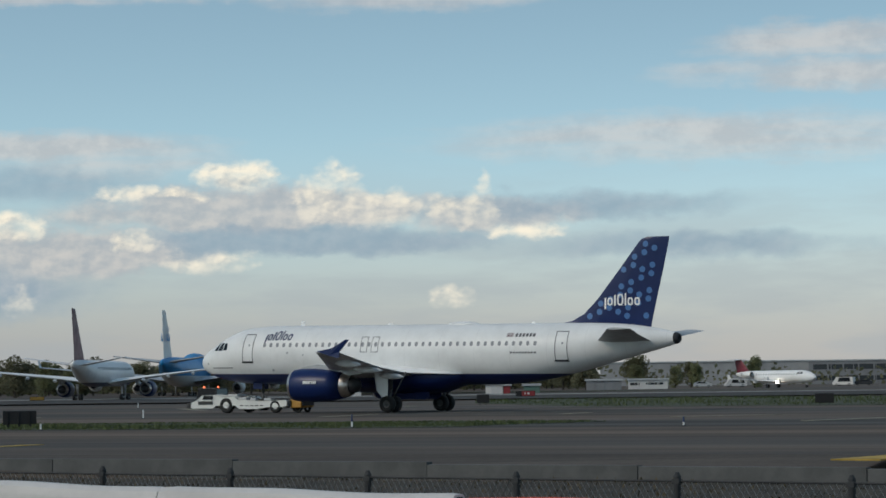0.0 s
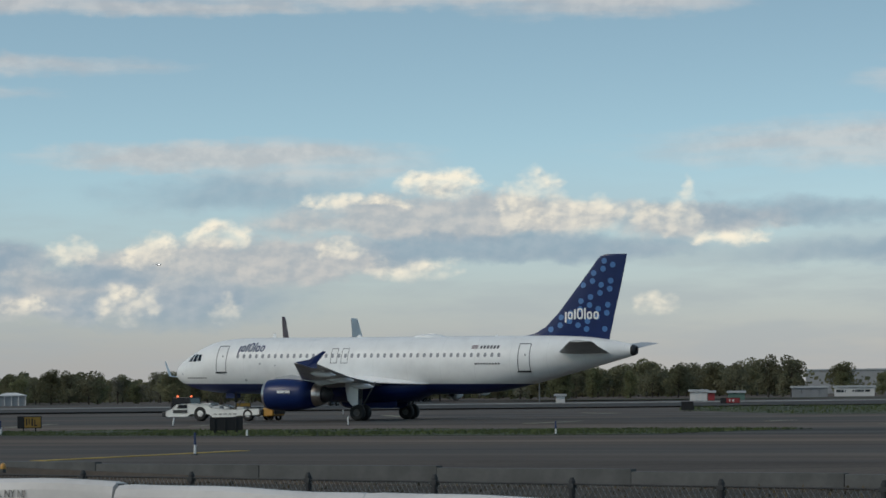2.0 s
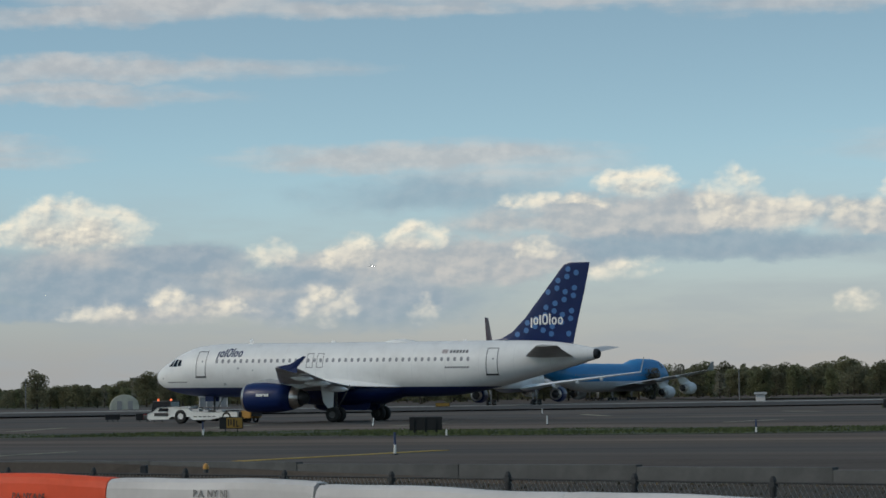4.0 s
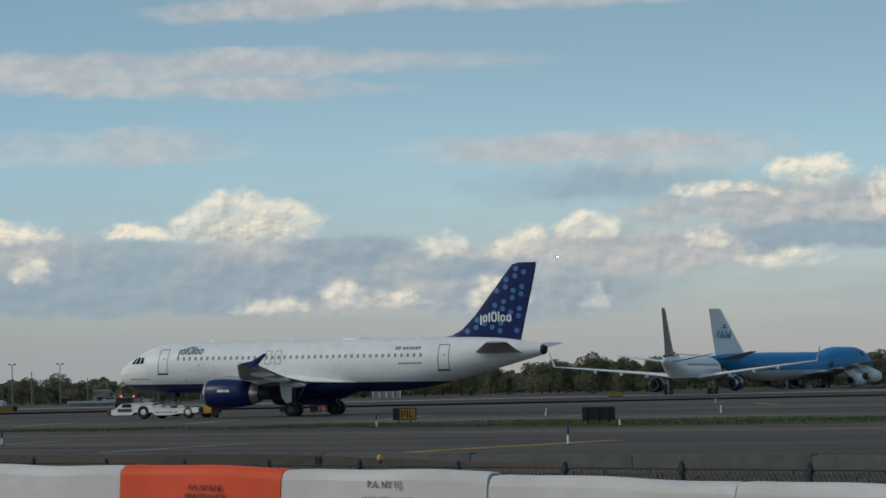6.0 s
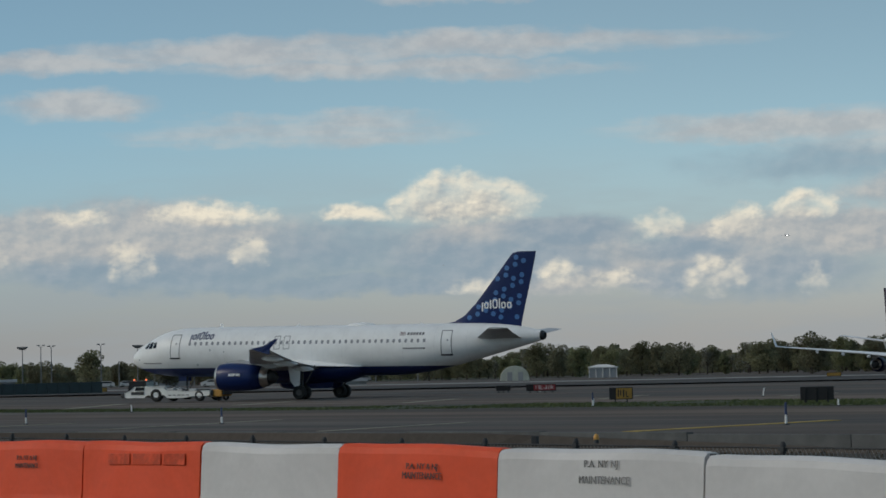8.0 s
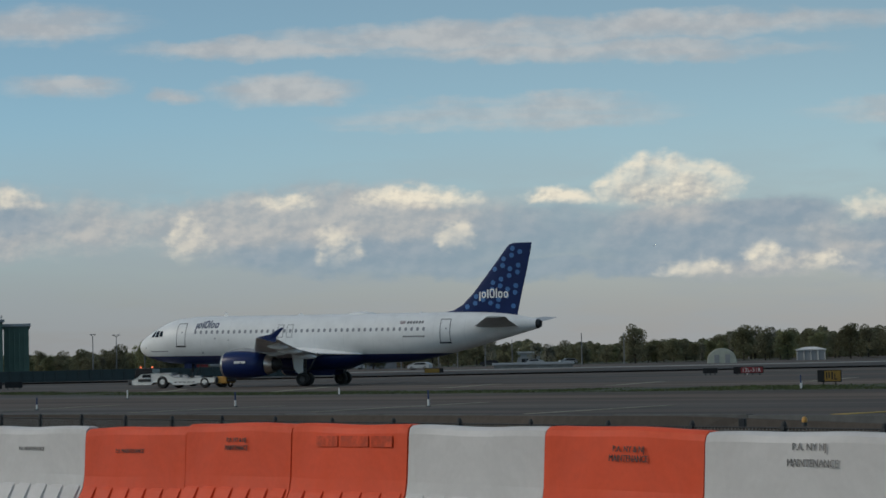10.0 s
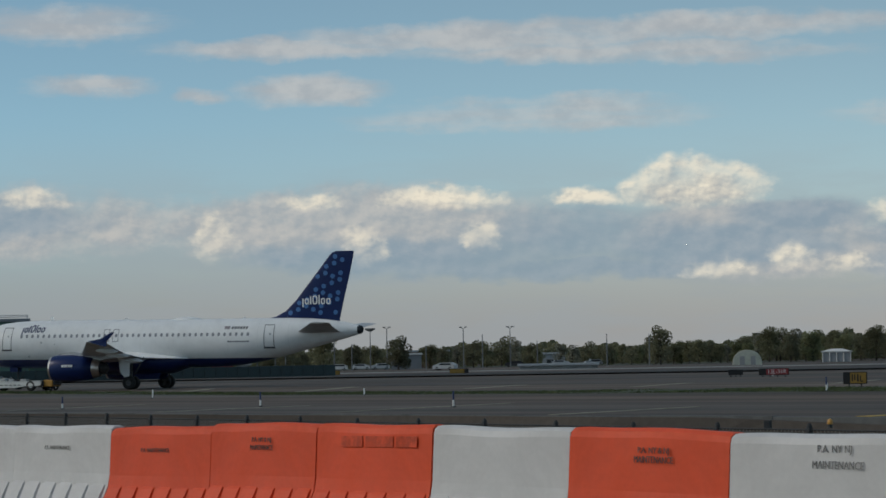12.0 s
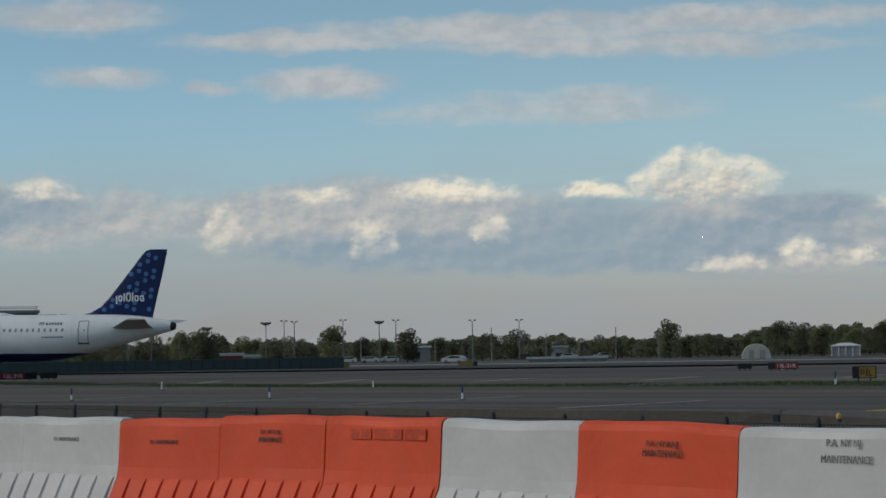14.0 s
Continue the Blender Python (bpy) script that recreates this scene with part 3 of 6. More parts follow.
    for side in (-1, 1):
        bm = bmesh.new()
        box(bm, 4.5 - X0, 5.25 - X0, side * .42 - .02, side * .42 + .02, 1.55, 2.0, .01)
        part("gear_door", bm, NAVY, nose)
    # cabin windows
    side_z = 4.66
    for side in (-1, 1):
        me = None
        for i in range(41):
            x = 6.35 + i * .533
            p, nrm = hull.skin(x, side_z, side, .006)
            if me is None:
                bm = bmesh.new()
                ring = [Vector((.115 * math.copysign(abs(math.cos(a)) ** .7, math.cos(a)), .165 * math.copysign(abs(math.sin(a)) ** .7, math.sin(a)), 0)) for a in [2 * math.pi * k / 14 for k in range(14)]]
                loft(bm, [[v * 1.0 - Vector((0, 0, .03)) for v in ring], ring])
                ob = part("cabin_window", bm, PANE, body)
                me = ob.data
            else:
                ob = new("cabin_window", me)
                ob.parent = body
            ax = Vector((1, 0, 0))
            up = nrm.cross(ax).normalized() * (1 if side < 0 else 1)
            ob.matrix_basis = Matrix.Translation(p) @ Matrix((ax, up, nrm)).transposed().to_4x4()
        # doors and exits
        for name, x0, x1, z0, z1, w in (("cabin_door", 4.55, 5.35, 3.52, 5.38, .055), ("cabin_door", 29.15, 29.95, 3.55, 5.40, .055), ("overwing_exit", 14.25, 14.72, 4.15, 5.15, .04), ("overwing_exit", 15.12, 15.59, 4.15, 5.15, .04)):
            bm = bmesh.new()
            hull.frame_line(bm, x0, x1, z0, z1, w, side=side)
            d = part(name, bm, LINE_GREY, body, "door outlined in dark grey")
            if name == "cabin_door":
                bm = bmesh.new()
                p, nrm = hull.skin((x0 + x1) / 2 + .1, 4.65, side, .01)
                bmesh.ops.create_uvsphere(bm, u_segments=8, v_segments=6, radius=.07, matrix=Matrix.Translation(p) @ Matrix.Diagonal((1, .3, 1.2, 1)))
                part("door_window", bm, PANE, d)
                bm = bmesh.new()
                hull.patch(bm, (x0 - .1, x1 + .1, z0 - .12, z0 - .03, 0), .03, 1, side)
                part("door_sill", bm, DARK, d)
        # titles
        plain_title(body, 6.3, 4.98, .84, .16, NAVY, lambda x, z: hull.skin(x, z, side, .014)[0])
        bm = bmesh.new()
        bm.free()
        for count, x0, gap, w, z0, z1 in ((6, 26.1, .26, .17, 5.10, 5.32), (9, 25.85, .22, .16, 3.98, 4.10), (9, 1.6, .22, .15, 3.02, 3.10)):
            for k in range(count):
                bm = bmesh.new()
                hull.patch(bm, (x0 + k * gap, x0 + k * gap + w, z0, z1, .1), .012, 2, side)
                part("lettering_bar", bm, LINE_GREY, body)
        bm = bmesh.new()
        for k in range(4):
            hull.patch(bm, (25.45, 25.95, 5.1 + k * .07, 5.135 + k * .07, 0), .012, 1, side)
        part("flag", bm, material("flag_red", (.12, .04, .06), .5), body, "small red and white flag")
        # cockpit panes
        for x0, x1, x2, x3, z0, z1 in ((1.62, 2.02, 2.15, 1.98, 4.28, 4.80), (2.10, 2.52, 2.58, 2.25, 4.28, 4.82), (2.60, 3.0, 2.95, 2.68, 4.32, 4.80)):
            bm = bmesh.new()
            rows = []
            for j in range(5):
                f = j / 4
                z = z0 + (z1 - z0) * f
                a, b = x0 + (x3 - x0) * f, x1 + (x2 - x1) * f
                rows.append([hull.skin(a + (b - a) * i / 3, z, side, .012)[0] for i in range(4)])
            vs = [[bm.verts.new(p) for p in r] for r in rows]
            for j in range(4):
                for i in range(3):
                    bm.faces.new((vs[j][i], vs[j][i + 1], vs[j + 1][i + 1], vs[j + 1][i]))
            part("cockpit_window", bm, COCKPIT, body)
        # probes and hatches along the nose
        for x, z, r in ((1.1, 3.35, .07), (8.3, 4.1, .09), (9.6, 3.95, .06), (7.0, 2.9, .1)):
            bm = bmesh.new()
            p, nrm = hull.skin(x, z, side, .0)
            tube(bm, p - nrm * .02, p + nrm * .02, r, seg=10)
            part("probe_plate", bm, GREY_PAINT, body)
    for x, h, l in ((8.2, .38, .4), (15.3, .2, .5), (21.0, .25, .9), (26.5, .16, .3)):
        bm = bmesh.new()
        loft(bm, [[Vector((x - X0 + k * l + .3 * s * l, dy, 5.98 + s * h)) for k, dy in ((0, -.02), (1 - .5 * s, -.02), (1 - .5 * s, .02), (0, .02))] for s in (0, 1)])
        part("antenna", bm, WHITE, root)
    bm = bmesh.new()
    bmesh.ops.create_uvsphere(bm, u_segments=16, v_segments=8, radius=1, matrix=Matrix.Translation((21.3 - X0, 0, 5.98)) @ Matrix.Diagonal((1.3, .5, .22, 1)))
    part("dome", bm, WHITE, root, smooth=True)
    return root


# seconds, x, y of the main wheels, heading in degrees beyond straight left
TAXI = [(0, -1.71, 183.92, 28.44), (1, -10.22, 188.21, 25.10), (2, -18.93, 192.22, 21.98), (3, -27.81, 195.86, 19.05), (4, -36.83, 199.05, 16.27), (5, -45.96, 201.74, 13.62), (6, -55.16, 203.87, 11.05),
        (7, -64.42, 205.42, 8.53), (8, -73.71, 206.40, 6.03), (9, -82.99, 206.80, 3.51), (10, -92.26, 206.66, 0.93), (11, -101.47, 206.03, -1.74), (12, -110.61, 204.96, -4.52), (13, -119.67, 203.56, -7.47), (14, -128.61, 201.90, -10.61)]
airliner = jet_airliner()


# ---- ground ----
def ground_height(x, y):
    """Flat airfield; a sunken strip along the boundary fence, and the bank on which the barrier stands."""
    s = x * math.sin(radians(28)) + y * math.cos(radians(28))  # distance along the normal of the edge wall
    z = 0.0
    if s < 61.0:
        z = -0.55 - 1.15 * min(1.0, max(0.0, (60.8 - s) / 12.0))
    if s < 34.0:
        f = min(1.0, (34.0 - s) / 12.0)
        z = z * (1 - f) + 0.36 * f
    dip = -0.7 * math.exp(-((x + 45) / 70) ** 2 - ((y - 560) / 90) ** 2)
    return z + dip


def ground_sheet():
    bm = bmesh.new()
    th = radians(-28)
    ss = [-3500, -1200, -400, -120, -40, 0, 10, 16, 22, 26, 30, 34, 38, 44, 48, 52, 56, 60.8, 61.0, 66, 80, 100, 140, 180, 220, 260, 320, 380, 440, 500, 560, 620, 680, 760, 900, 1200, 1800, 2800, 4500]
    ts = [-3500, -1500, -700, -400, -300, -250, -200, -160, -120, -90, -60, -40, -20, 0, 20, 40, 60, 90, 120, 160, 200, 260, 340, 450, 700, 1500, 3500]
    n = Vector((math.sin(radians(28)), math.cos(radians(28)), 0))
    u = Vector((math.cos(radians(28)), -math.sin(radians(28)), 0))
    vs = [[bm.verts.new((*(n * s + u * t).xy, ground_height(*(n * s + u * t).xy))) for t in ts] for s in ss]
    for i in range(len(ss) - 1):
        for j in range(len(ts) - 1):
            bm.faces.new((vs[i][j], vs[i][j + 1], vs[i + 1][j + 1], vs[i + 1][j]))
    return bm


def asphalt(name, colour, streak=0.5):
    """Worn tarmac: aggregate grain, patches, and long tyre streaks along the taxiway."""
    mt = bpy.data.materials.new(name)
    mt.use_nodes = True
    n = Nodes(mt.node_tree)
    b = mt.node_tree.nodes["Principled BSDF"]
    at = n.add("ShaderNodeTexCoord").outputs["Object"]
    sep = n.add("ShaderNodeSeparateXYZ")
    n.put(sep.inputs[0], at)
    x, y, _ = sep.outputs
    c, sn = math.cos(radians(20)), math.sin(radians(20))
    lo = n.m("SUBTRACT", n.m("MULTIPLY", x, c), n.m("MULTIPLY", y, sn))
    ac = n.m("ADD", n.m("MULTIPLY", x, sn), n.m("MULTIPLY", y, c))
    run = n.noise(n.vec(n.m("MULTIPLY", lo, 0.010), n.m("MULTIPLY", ac, 0.16), 0.0), 1.0, 6, 0.65)
    band = n.noise(n.vec(n.m("MULTIPLY", lo, 0.002), n.m("MULTIPLY", ac, 0.045), 4.0), 1.0, 2, 0.5)
    patch = n.noise(at, 0.035, 6, 0.6)
    grain = n.noise(at, 4.0, 4, 0.7)
    k = n.m("MULTIPLY", n.ramp(run, 0.30, 0.70, 1 - streak, 1 + streak * .7), n.ramp(band, 0.35, 0.65, 0.80, 1.25))
    k = n.m("MULTIPLY", k, n.m("MULTIPLY", n.ramp(patch, 0.3, 0.7, 0.82, 1.15), n.ramp(grain, 0.2, 0.8, 0.85, 1.15)))
    # sealed cracks and slab joints
    joint = n.m("GREATER_THAN", n.m("ABSOLUTE", n.m("SUBTRACT", n.m("FRACT", n.m("MULTIPLY", ac, 1 / 7.6)), 0.5)), 0.492)
    k = n.m("MULTIPLY", k, n.m("MULTIPLY_ADD", joint, -0.2, 1.0))
    warm = n.mix(n.ramp(band, 0.4, 0.6), (*colour, 1), (colour[0] * 1.12, colour[1] * .98, colour[2] * .88, 1))
    n.put(b.inputs["Base Color"], n.mix(1.0, warm, n.vec(k, k, k), "MULTIPLY"))
    b.inputs["Roughness"].default_value = 0.88
    b.inputs["Specular IOR Level"].default_value = 0.25
    d = n.add("ShaderNodeBump", Strength=0.15, Distance=0.01)
    n.put(d.inputs["Height"], grain)
    n.put(b.inputs["Normal"], d.outputs[0])
    return mt


ASPHALT = asphalt("asphalt", (0.091, 0.077, 0.066))
tagged(part("ground", ground_sheet(), ASPHALT), "dark worn asphalt airfield with a sunken boundary strip", "ground", kind="structure")


# ---- pavement, markings and grass ----
def sheet(name, outline, z, mat, label, category="", kind="structure", step=0.0):
    """A thin flat slab on the ground with the given outline."""
    bm = bmesh.new()
    top = [Vector((x, y, ground_height(x, y) + z)) for x, y in outline]
    loft(bm, [[p - Vector((0, 0, z + .02)) for p in top], top])
    bmesh.ops.triangulate(bm, faces=[f for f in bm.faces if len(f.verts) > 4])
    return tagged(part(name, bm, mat), label, category, kind=kind)


BROWN_ASPHALT = asphalt("worn_asphalt", (0.088, 0.072, 0.060), 0.6)
DARK_ASPHALT = asphalt("dark_asphalt", (0.046, 0.043, 0.040), 0.3)
PALE_ASPHALT = asphalt("pale_asphalt", (0.106, 0.096, 0.087), 0.35)
CONCRETE = material("concrete", (0.098, 0.099, 0.098), 0.85, grain=0.12, scale=2.5, stain=0.35, stain_scale=0.5, bump=0.2, per_piece=0.04)
PALE_CONCRETE = material("pale_concrete", (0.27, 0.265, 0.25), 0.85, grain=0.12, scale=1.0, stain=0.3, stain_scale=0.05)
SOIL = material("dry_grass_soil", (0.045, 0.036, 0.026), 0.95, grain=0.35, scale=1.2, stain=0.4, stain_scale=0.15, bump=0.4)
GRASS_SOIL = material("turf", (0.042, 0.048, 0.020), 0.95, grain=0.35, scale=0.8, stain=0.35, stain_scale=0.08, bump=0.4)
BLADE = material("grass_blades", (0.060, 0.078, 0.022), 0.8, grain=0.3, scale=0.7)
YELLOW_LINE = material("yellow_line", (0.42, 0.27, 0.035), 0.7, grain=0.2, scale=3, stain=0.6, stain_scale=0.5)
CREAM_LINE = material("faded_line", (0.27, 0.24, 0.17), 0.8, grain=0.2, scale=3, stain=0.7, stain_scale=0.4)


def along(s, t, a=28.0):
    """A point s metres along the normal that leans a degrees to the right, and t metres to the left of it."""
    a = radians(a)
    return (s * math.sin(a) - t * math.cos(a), s * math.cos(a) + t * math.sin(a))


# sunken strip before the wall
verge = bmesh.new()
rows = [[Vector((*along(s, t), ground_height(*along(s, t)) + .03)) for t in range(-200, 401, 20)] for s in (35, 38, 42, 46, 48.5, 52, 56, 60.6)]
loft(verge, rows, close=False, caps=False)
tagged(part("verge", verge, SOIL), "dry brown grass verge below the edge wall", "verge", kind="structure")
# bands of older and newer asphalt along the taxiway
sheet("taxiway_band", [along(76, -240, 22), along(76, 330, 22), along(104, 330, 22), along(104, -240, 22)], .006, BROWN_ASPHALT, "brown worn band of taxiway asphalt", "pavement")
sheet("taxiway_seam", [along(112, -240, 22), along(112, 330, 22), along(117, 330, 22), along(117, -240, 22)], .006, PALE_ASPHALT, "paler strip of newer asphalt", "pavement")
sheet("taxiway_patch", [along(62, -60, 26), along(62, 1, 26), along(70, 3, 26), along(96, -14, 26), along(96, -60, 26)], .012, BROWN_ASPHALT, "dark repaired asphalt patch", "pavement")
sheet("apron_band", [(-420, 262), (-420, 300), (200, 262), (200, 240)], .006, PALE_ASPHALT, "paler far apron strip", "pavement")
sheet("far_runway", [(-700, 300), (-700, 420), (500, 405), (500, 285)], .010, DARK_ASPHALT, "dark newer asphalt of the far runway", "pavement")
sheet("far_taxiway", [(-700, 455), (-700, 478), (500, 392), (500, 374)], .008, PALE_CONCRETE, "pale concrete far taxiway", "pavement")
sheet("far_field", [(-1500, 520), (-1500, 2300), (1600, 2300), (1600, 520), (60, 505), (-60, 640), (-140, 640)], .012, GRASS_SOIL, "far airfield turf before the trees", "field")


def strip(x0, y0, x1, y1, w, mat, name="line_marking", label="faded cream line painted on asphalt", z=.016):
    d = Vector((x1 - x0, y1 - y0)).normalized()
    n = Vector((-d.y, d.x)) * w / 2
    sheet(name, [(x0 - n.x, y0 - n.y), (x1 - n.x, y1 - n.y), (x1 + n.x, y1 + n.y), (x0 + n.x, y0 + n.y)], z, mat, label, "line marking", "structure")


for q in ((-88.8, 167.4, -99.6, 195.1), (-78.0, 166, -86.0, 194), (-67.0, 170, -70.0, 189), (-53.8, 166.5, -55.6, 185), (-22.7, 230, -19.0, 212.3), (-5.4, 233, -2.4, 224.4), (-7.2, 161.4, -4.4, 170.7), (-28.5, 166, -27.0, 178),
          (12.5, 143.4, 18.8, 147.0), (17.1, 124.6, 21.7, 130.2), (7.4, 161.6, 9.0, 165.9), (-104, 160, -117, 190), (-41, 168, -42, 186)):
    strip(*q, .75, CREAM_LINE)
for q in ((-54.4, 101.5, -52.2, 112), (-43.8, 96.8, -42.1, 112), (-31.5, 88, -29.5, 99), (-66, 108, -66, 122)):
    strip(*q, .42, CREAM_LINE)
strip(-18.8, 81.1, -14.2, 92.8, .62, YELLOW_LINE, label="yellow taxi line painted on asphalt")
strip(10.0, 64.6, 14.4, 71.4, 1.3, YELLOW_LINE, label="yellow taxi line painted on asphalt")

TURF_A = [(8, 130), (0, 118.5), (-10, 121), (-19, 124.5), (-26, 130), (-36, 135), (-50, 140), (-75, 152), (-120, 190), (-126, 204), (-78, 163), (-54, 151), (-36, 149), (-28, 149), (-21, 143.5), (-11, 141), (0, 136)]
TURF_B = [(11, 206), (34, 190), (120, 160), (150, 240), (48, 276), (14, 308), (4, 300), (3, 250)]
turfs = [sheet("grass_strip", TURF_A, .02, GRASS_SOIL, "green grass strip beside the taxiway", "grass"),
         sheet("grass_strip", TURF_B, .02, GRASS_SOIL, "green grass infield between taxiways", "grass")]


def inside(p, poly):
    c = False
    for (x0, y0), (x1, y1) in zip(poly, poly[1:] + poly[:1]):
        if (y0 > p[1]) != (y1 > p[1]) and p[0] < (x1 - x0) * (p[1] - y0) / (y1 - y0) + x0:
            c = not c
    return c


def grass_blades(poly, count, tall, seed, name="grass", mat=None):
    rnd = random.Random(seed)
    xs, ys = [p[0] for p in poly], [p[1] for p in poly]
    verts, faces = [], []
    tries = 0
    while len(faces) < count and tries < count * 12:
        tries += 1
        x, y = rnd.uniform(min(xs), max(xs)), rnd.uniform(min(ys), max(ys))
        if not inside((x, y), poly):
            continue
        patch = noise.noise(Vector((x * .12, y * .12, seed)))
        if patch < -.25 and rnd.random() < .8:
            continue
        h = tall * rnd.uniform(.4, 1.0) * (1.0 + .9 * patch)
        w = rnd.uniform(.03, .08)
        a = rnd.uniform(0, math.pi)
        dx, dy = w * math.cos(a), w * math.sin(a)
        z = ground_height(x, y) + .01
        k = len(verts)
        lean = rnd.uniform(-.06, .06)
        verts += [(x - dx, y - dy, z), (x + dx, y + dy, z), (x + lean, y + lean, z + h)]
        faces.append((k, k + 1, k + 2))
    me = bpy.data.meshes.new(name)
    me.from_pydata(verts, [], faces)
    me.materials.append(mat or BLADE)
    return new(name, me)


tagged(grass_blades(TURF_A, 26000, .11, 1), "short uneven green grass blades", "grass", kind="stuff")
tagged(grass_blades(TURF_B, 16000, .22, 2), "short uneven green grass blades", "grass", kind="stuff")
tagged(grass_blades([along(61, -60), along(61, 90), along(50, 90), along(50, -60)], 9000, .10, 3, "dry_grass", material("dry_blades", (0.085, 0.065, 0.035), 0.9, grain=0.3, scale=0.8)), "dry brown grass along the fence", "grass", kind="stuff")


# ---- edge wall, fence and barrier ----
def edge_wall():
    root = tagged(new("edge_wall"), "low weathered grey concrete wall along the taxiway", "wall", kind="structure")
    me = None
    for k in range(-8, 32):
        if me is None:
            bm = bmesh.new()
            box(bm, -2.992, 2.992, -.16, .16, -.62, .16, .01)
            ob = part("wall_panel", bm, CONCRETE, root)
            me = ob.data
        else:
            ob = new("wall_panel", me)
            ob.parent = root
        x, y = along(61.3, k * 6.0)
        ob.matrix_basis = pose(x, y, -.12 - float(np.interp(k * 6.0, (22, 34, 55), (.24, .12, 0))) + .02 * math.sin(k * 2.1), 0, 0, -28 + .2 * math.sin(k * 1.3))
    return root


edge_wall()
GALV = material("dull_galvanised", (0.030, 0.031, 0.033), 0.7, 0.2, grain=0.2, scale=6)
WIRE = material("fence_wire", (0.26, 0.26, 0.25), 0.6, 0.2)


def boundary_fence():
    root = tagged(new("chain_link_fence"), "grey chain-link fence with round posts and top rail", "fence")
    P, STEP = 36.7, 0.0832 * 36.7
    first = .4938 * P
    me = None
    n0, n1 = -5, 30
    for k in range(n0, n1):
        x, y = along(P, first + k * STEP, 35)
        if me is None:
            bm = bmesh.new()
            tube(bm, (0, 0, -2.1), (0, 0, .06), .062, seg=10)
            tube(bm, (0, 0, .06), (0, 0, .13), .065, .03, seg=10)
            box(bm, -.07, .07, -.06, .06, -.06, .02, .01)
            ob = part("post", bm, GALV, root, smooth=False)
            me = ob.data
        else:
            ob = new("post", me)
            ob.parent = root
        ob.matrix_basis = pose(x, y, .39 + .015 * math.sin(k * 1.7), 0, 1.2 * math.sin(k * 2.3), -35)
    a, b = Vector((*along(P, first + n0 * STEP, 35), .39)), Vector((*along(P, first + (n1 - 1) * STEP, 35), .39))
    bm = bmesh.new()
    tube(bm, a, b, .018, seg=8)
    part("top_rail", bm, GALV, root)
    bm = bmesh.new()
    d = (b - a)
    length = d.length
    d.normalize()
    up = Vector((0, 0, 1))
    side = d.cross(up)
    verts, faces = [], []
    H, PER, R = 1.7, .115, .0055
    i = 0
    while i * PER < length:
        for sgn in (1, -1):
            lo = a + d * (i * PER) - up * H
            hi = lo + d * (sgn * H * .62) + up * H
            if not (0 <= (hi - a).dot(d) <= length):
                continue
            w = d * R
            k = len(verts)
            for p in (lo, hi):
                verts += [p - w + side * R * sgn, p + w + side * R * sgn, p + side * R * (sgn - 1.6)]
            faces += [(k, k + 1, k + 4, k + 3), (k + 1, k + 2, k + 5, k + 4), (k + 2, k, k + 3, k + 5)]
        i += 1
    me = bpy.data.meshes.new("wire_mesh")
    me.from_pydata([tuple(v) for v in verts], [], faces)
    me.materials.append(WIRE)
    ob = new("wire_mesh", me)
    ob.parent = root
    tagged(ob, "woven diamond wire mesh", kind="stuff")


boundary_fence()

ORANGE = material("orange_plastic", (0.70, 0.070, 0.014), 0.6, grain=0.06, scale=5, stain=0.22, stain_scale=1.3, bump=0.06, per_piece=0.05)
WHITE_PLASTIC = material("white_plastic", (0.57, 0.545, 0.53), 0.55, grain=0.05, scale=5, stain=0.22, stain_scale=1.2, bump=0.06, per_piece=0.05)
STENCIL = material("faded_stencil", (0.09, 0.07, 0.065), 0.8, grain=0.5, scale=14, stain=0.3, stain_scale=6)
SMUDGE = material("dull_overpaint", (0.54, 0.060, 0.016), 0.7, grain=0.3, scale=9, stain=0.35, stain_scale=4)
GREY_STENCIL = material("worn_stencil", (0.24, 0.23, 0.22), 0.8, grain=0.5, scale=14, stain=0.3, stain_scale=6)


def lettering(text, height, mat, parent, m, name="lettering", label="", squash=1.0):
    """Raised or painted words in the built-in font, on the plane of m."""
    cu = bpy.data.curves.new(name, "FONT")
    cu.body, cu.size, cu.extrude, cu.align_x, cu.resolution_u = text, height, 0.002, "CENTER", 2
    tmp = bpy.data.objects.new(name, cu)
    me = bpy.data.meshes.new_from_object(tmp)
    bpy.data.objects.remove(tmp)
    me.materials.append(mat)
    ob = new(name, me)
    ob.parent = parent
    ob.matrix_basis = m @ Matrix.Diagonal((squash, 1, 1, 1))
    if label:
        ob["label"] = label
    return ob


# joints of the barrier: azimuth, top height; colour of the unit that follows towards the right
JOINTS = [(36.6, 1.41, "w"), (33.1, 1.415, "w"), (31.17, 1.42, "w"), (29.14, 1.425, "o"), (26.98, 1.46, "o"), (24.73, 1.475, "o"), (22.24, 1.49, "w"), (19.3, 1.475, "o"), (15.87, 1.447, "w"),
          (11.44, 1.438, "w"), (6.15, 1.390, "w"), (-0.18, 1.357, "o"), (-7.2, 1.345, "w"), (-15.0, 1.33, "o")]


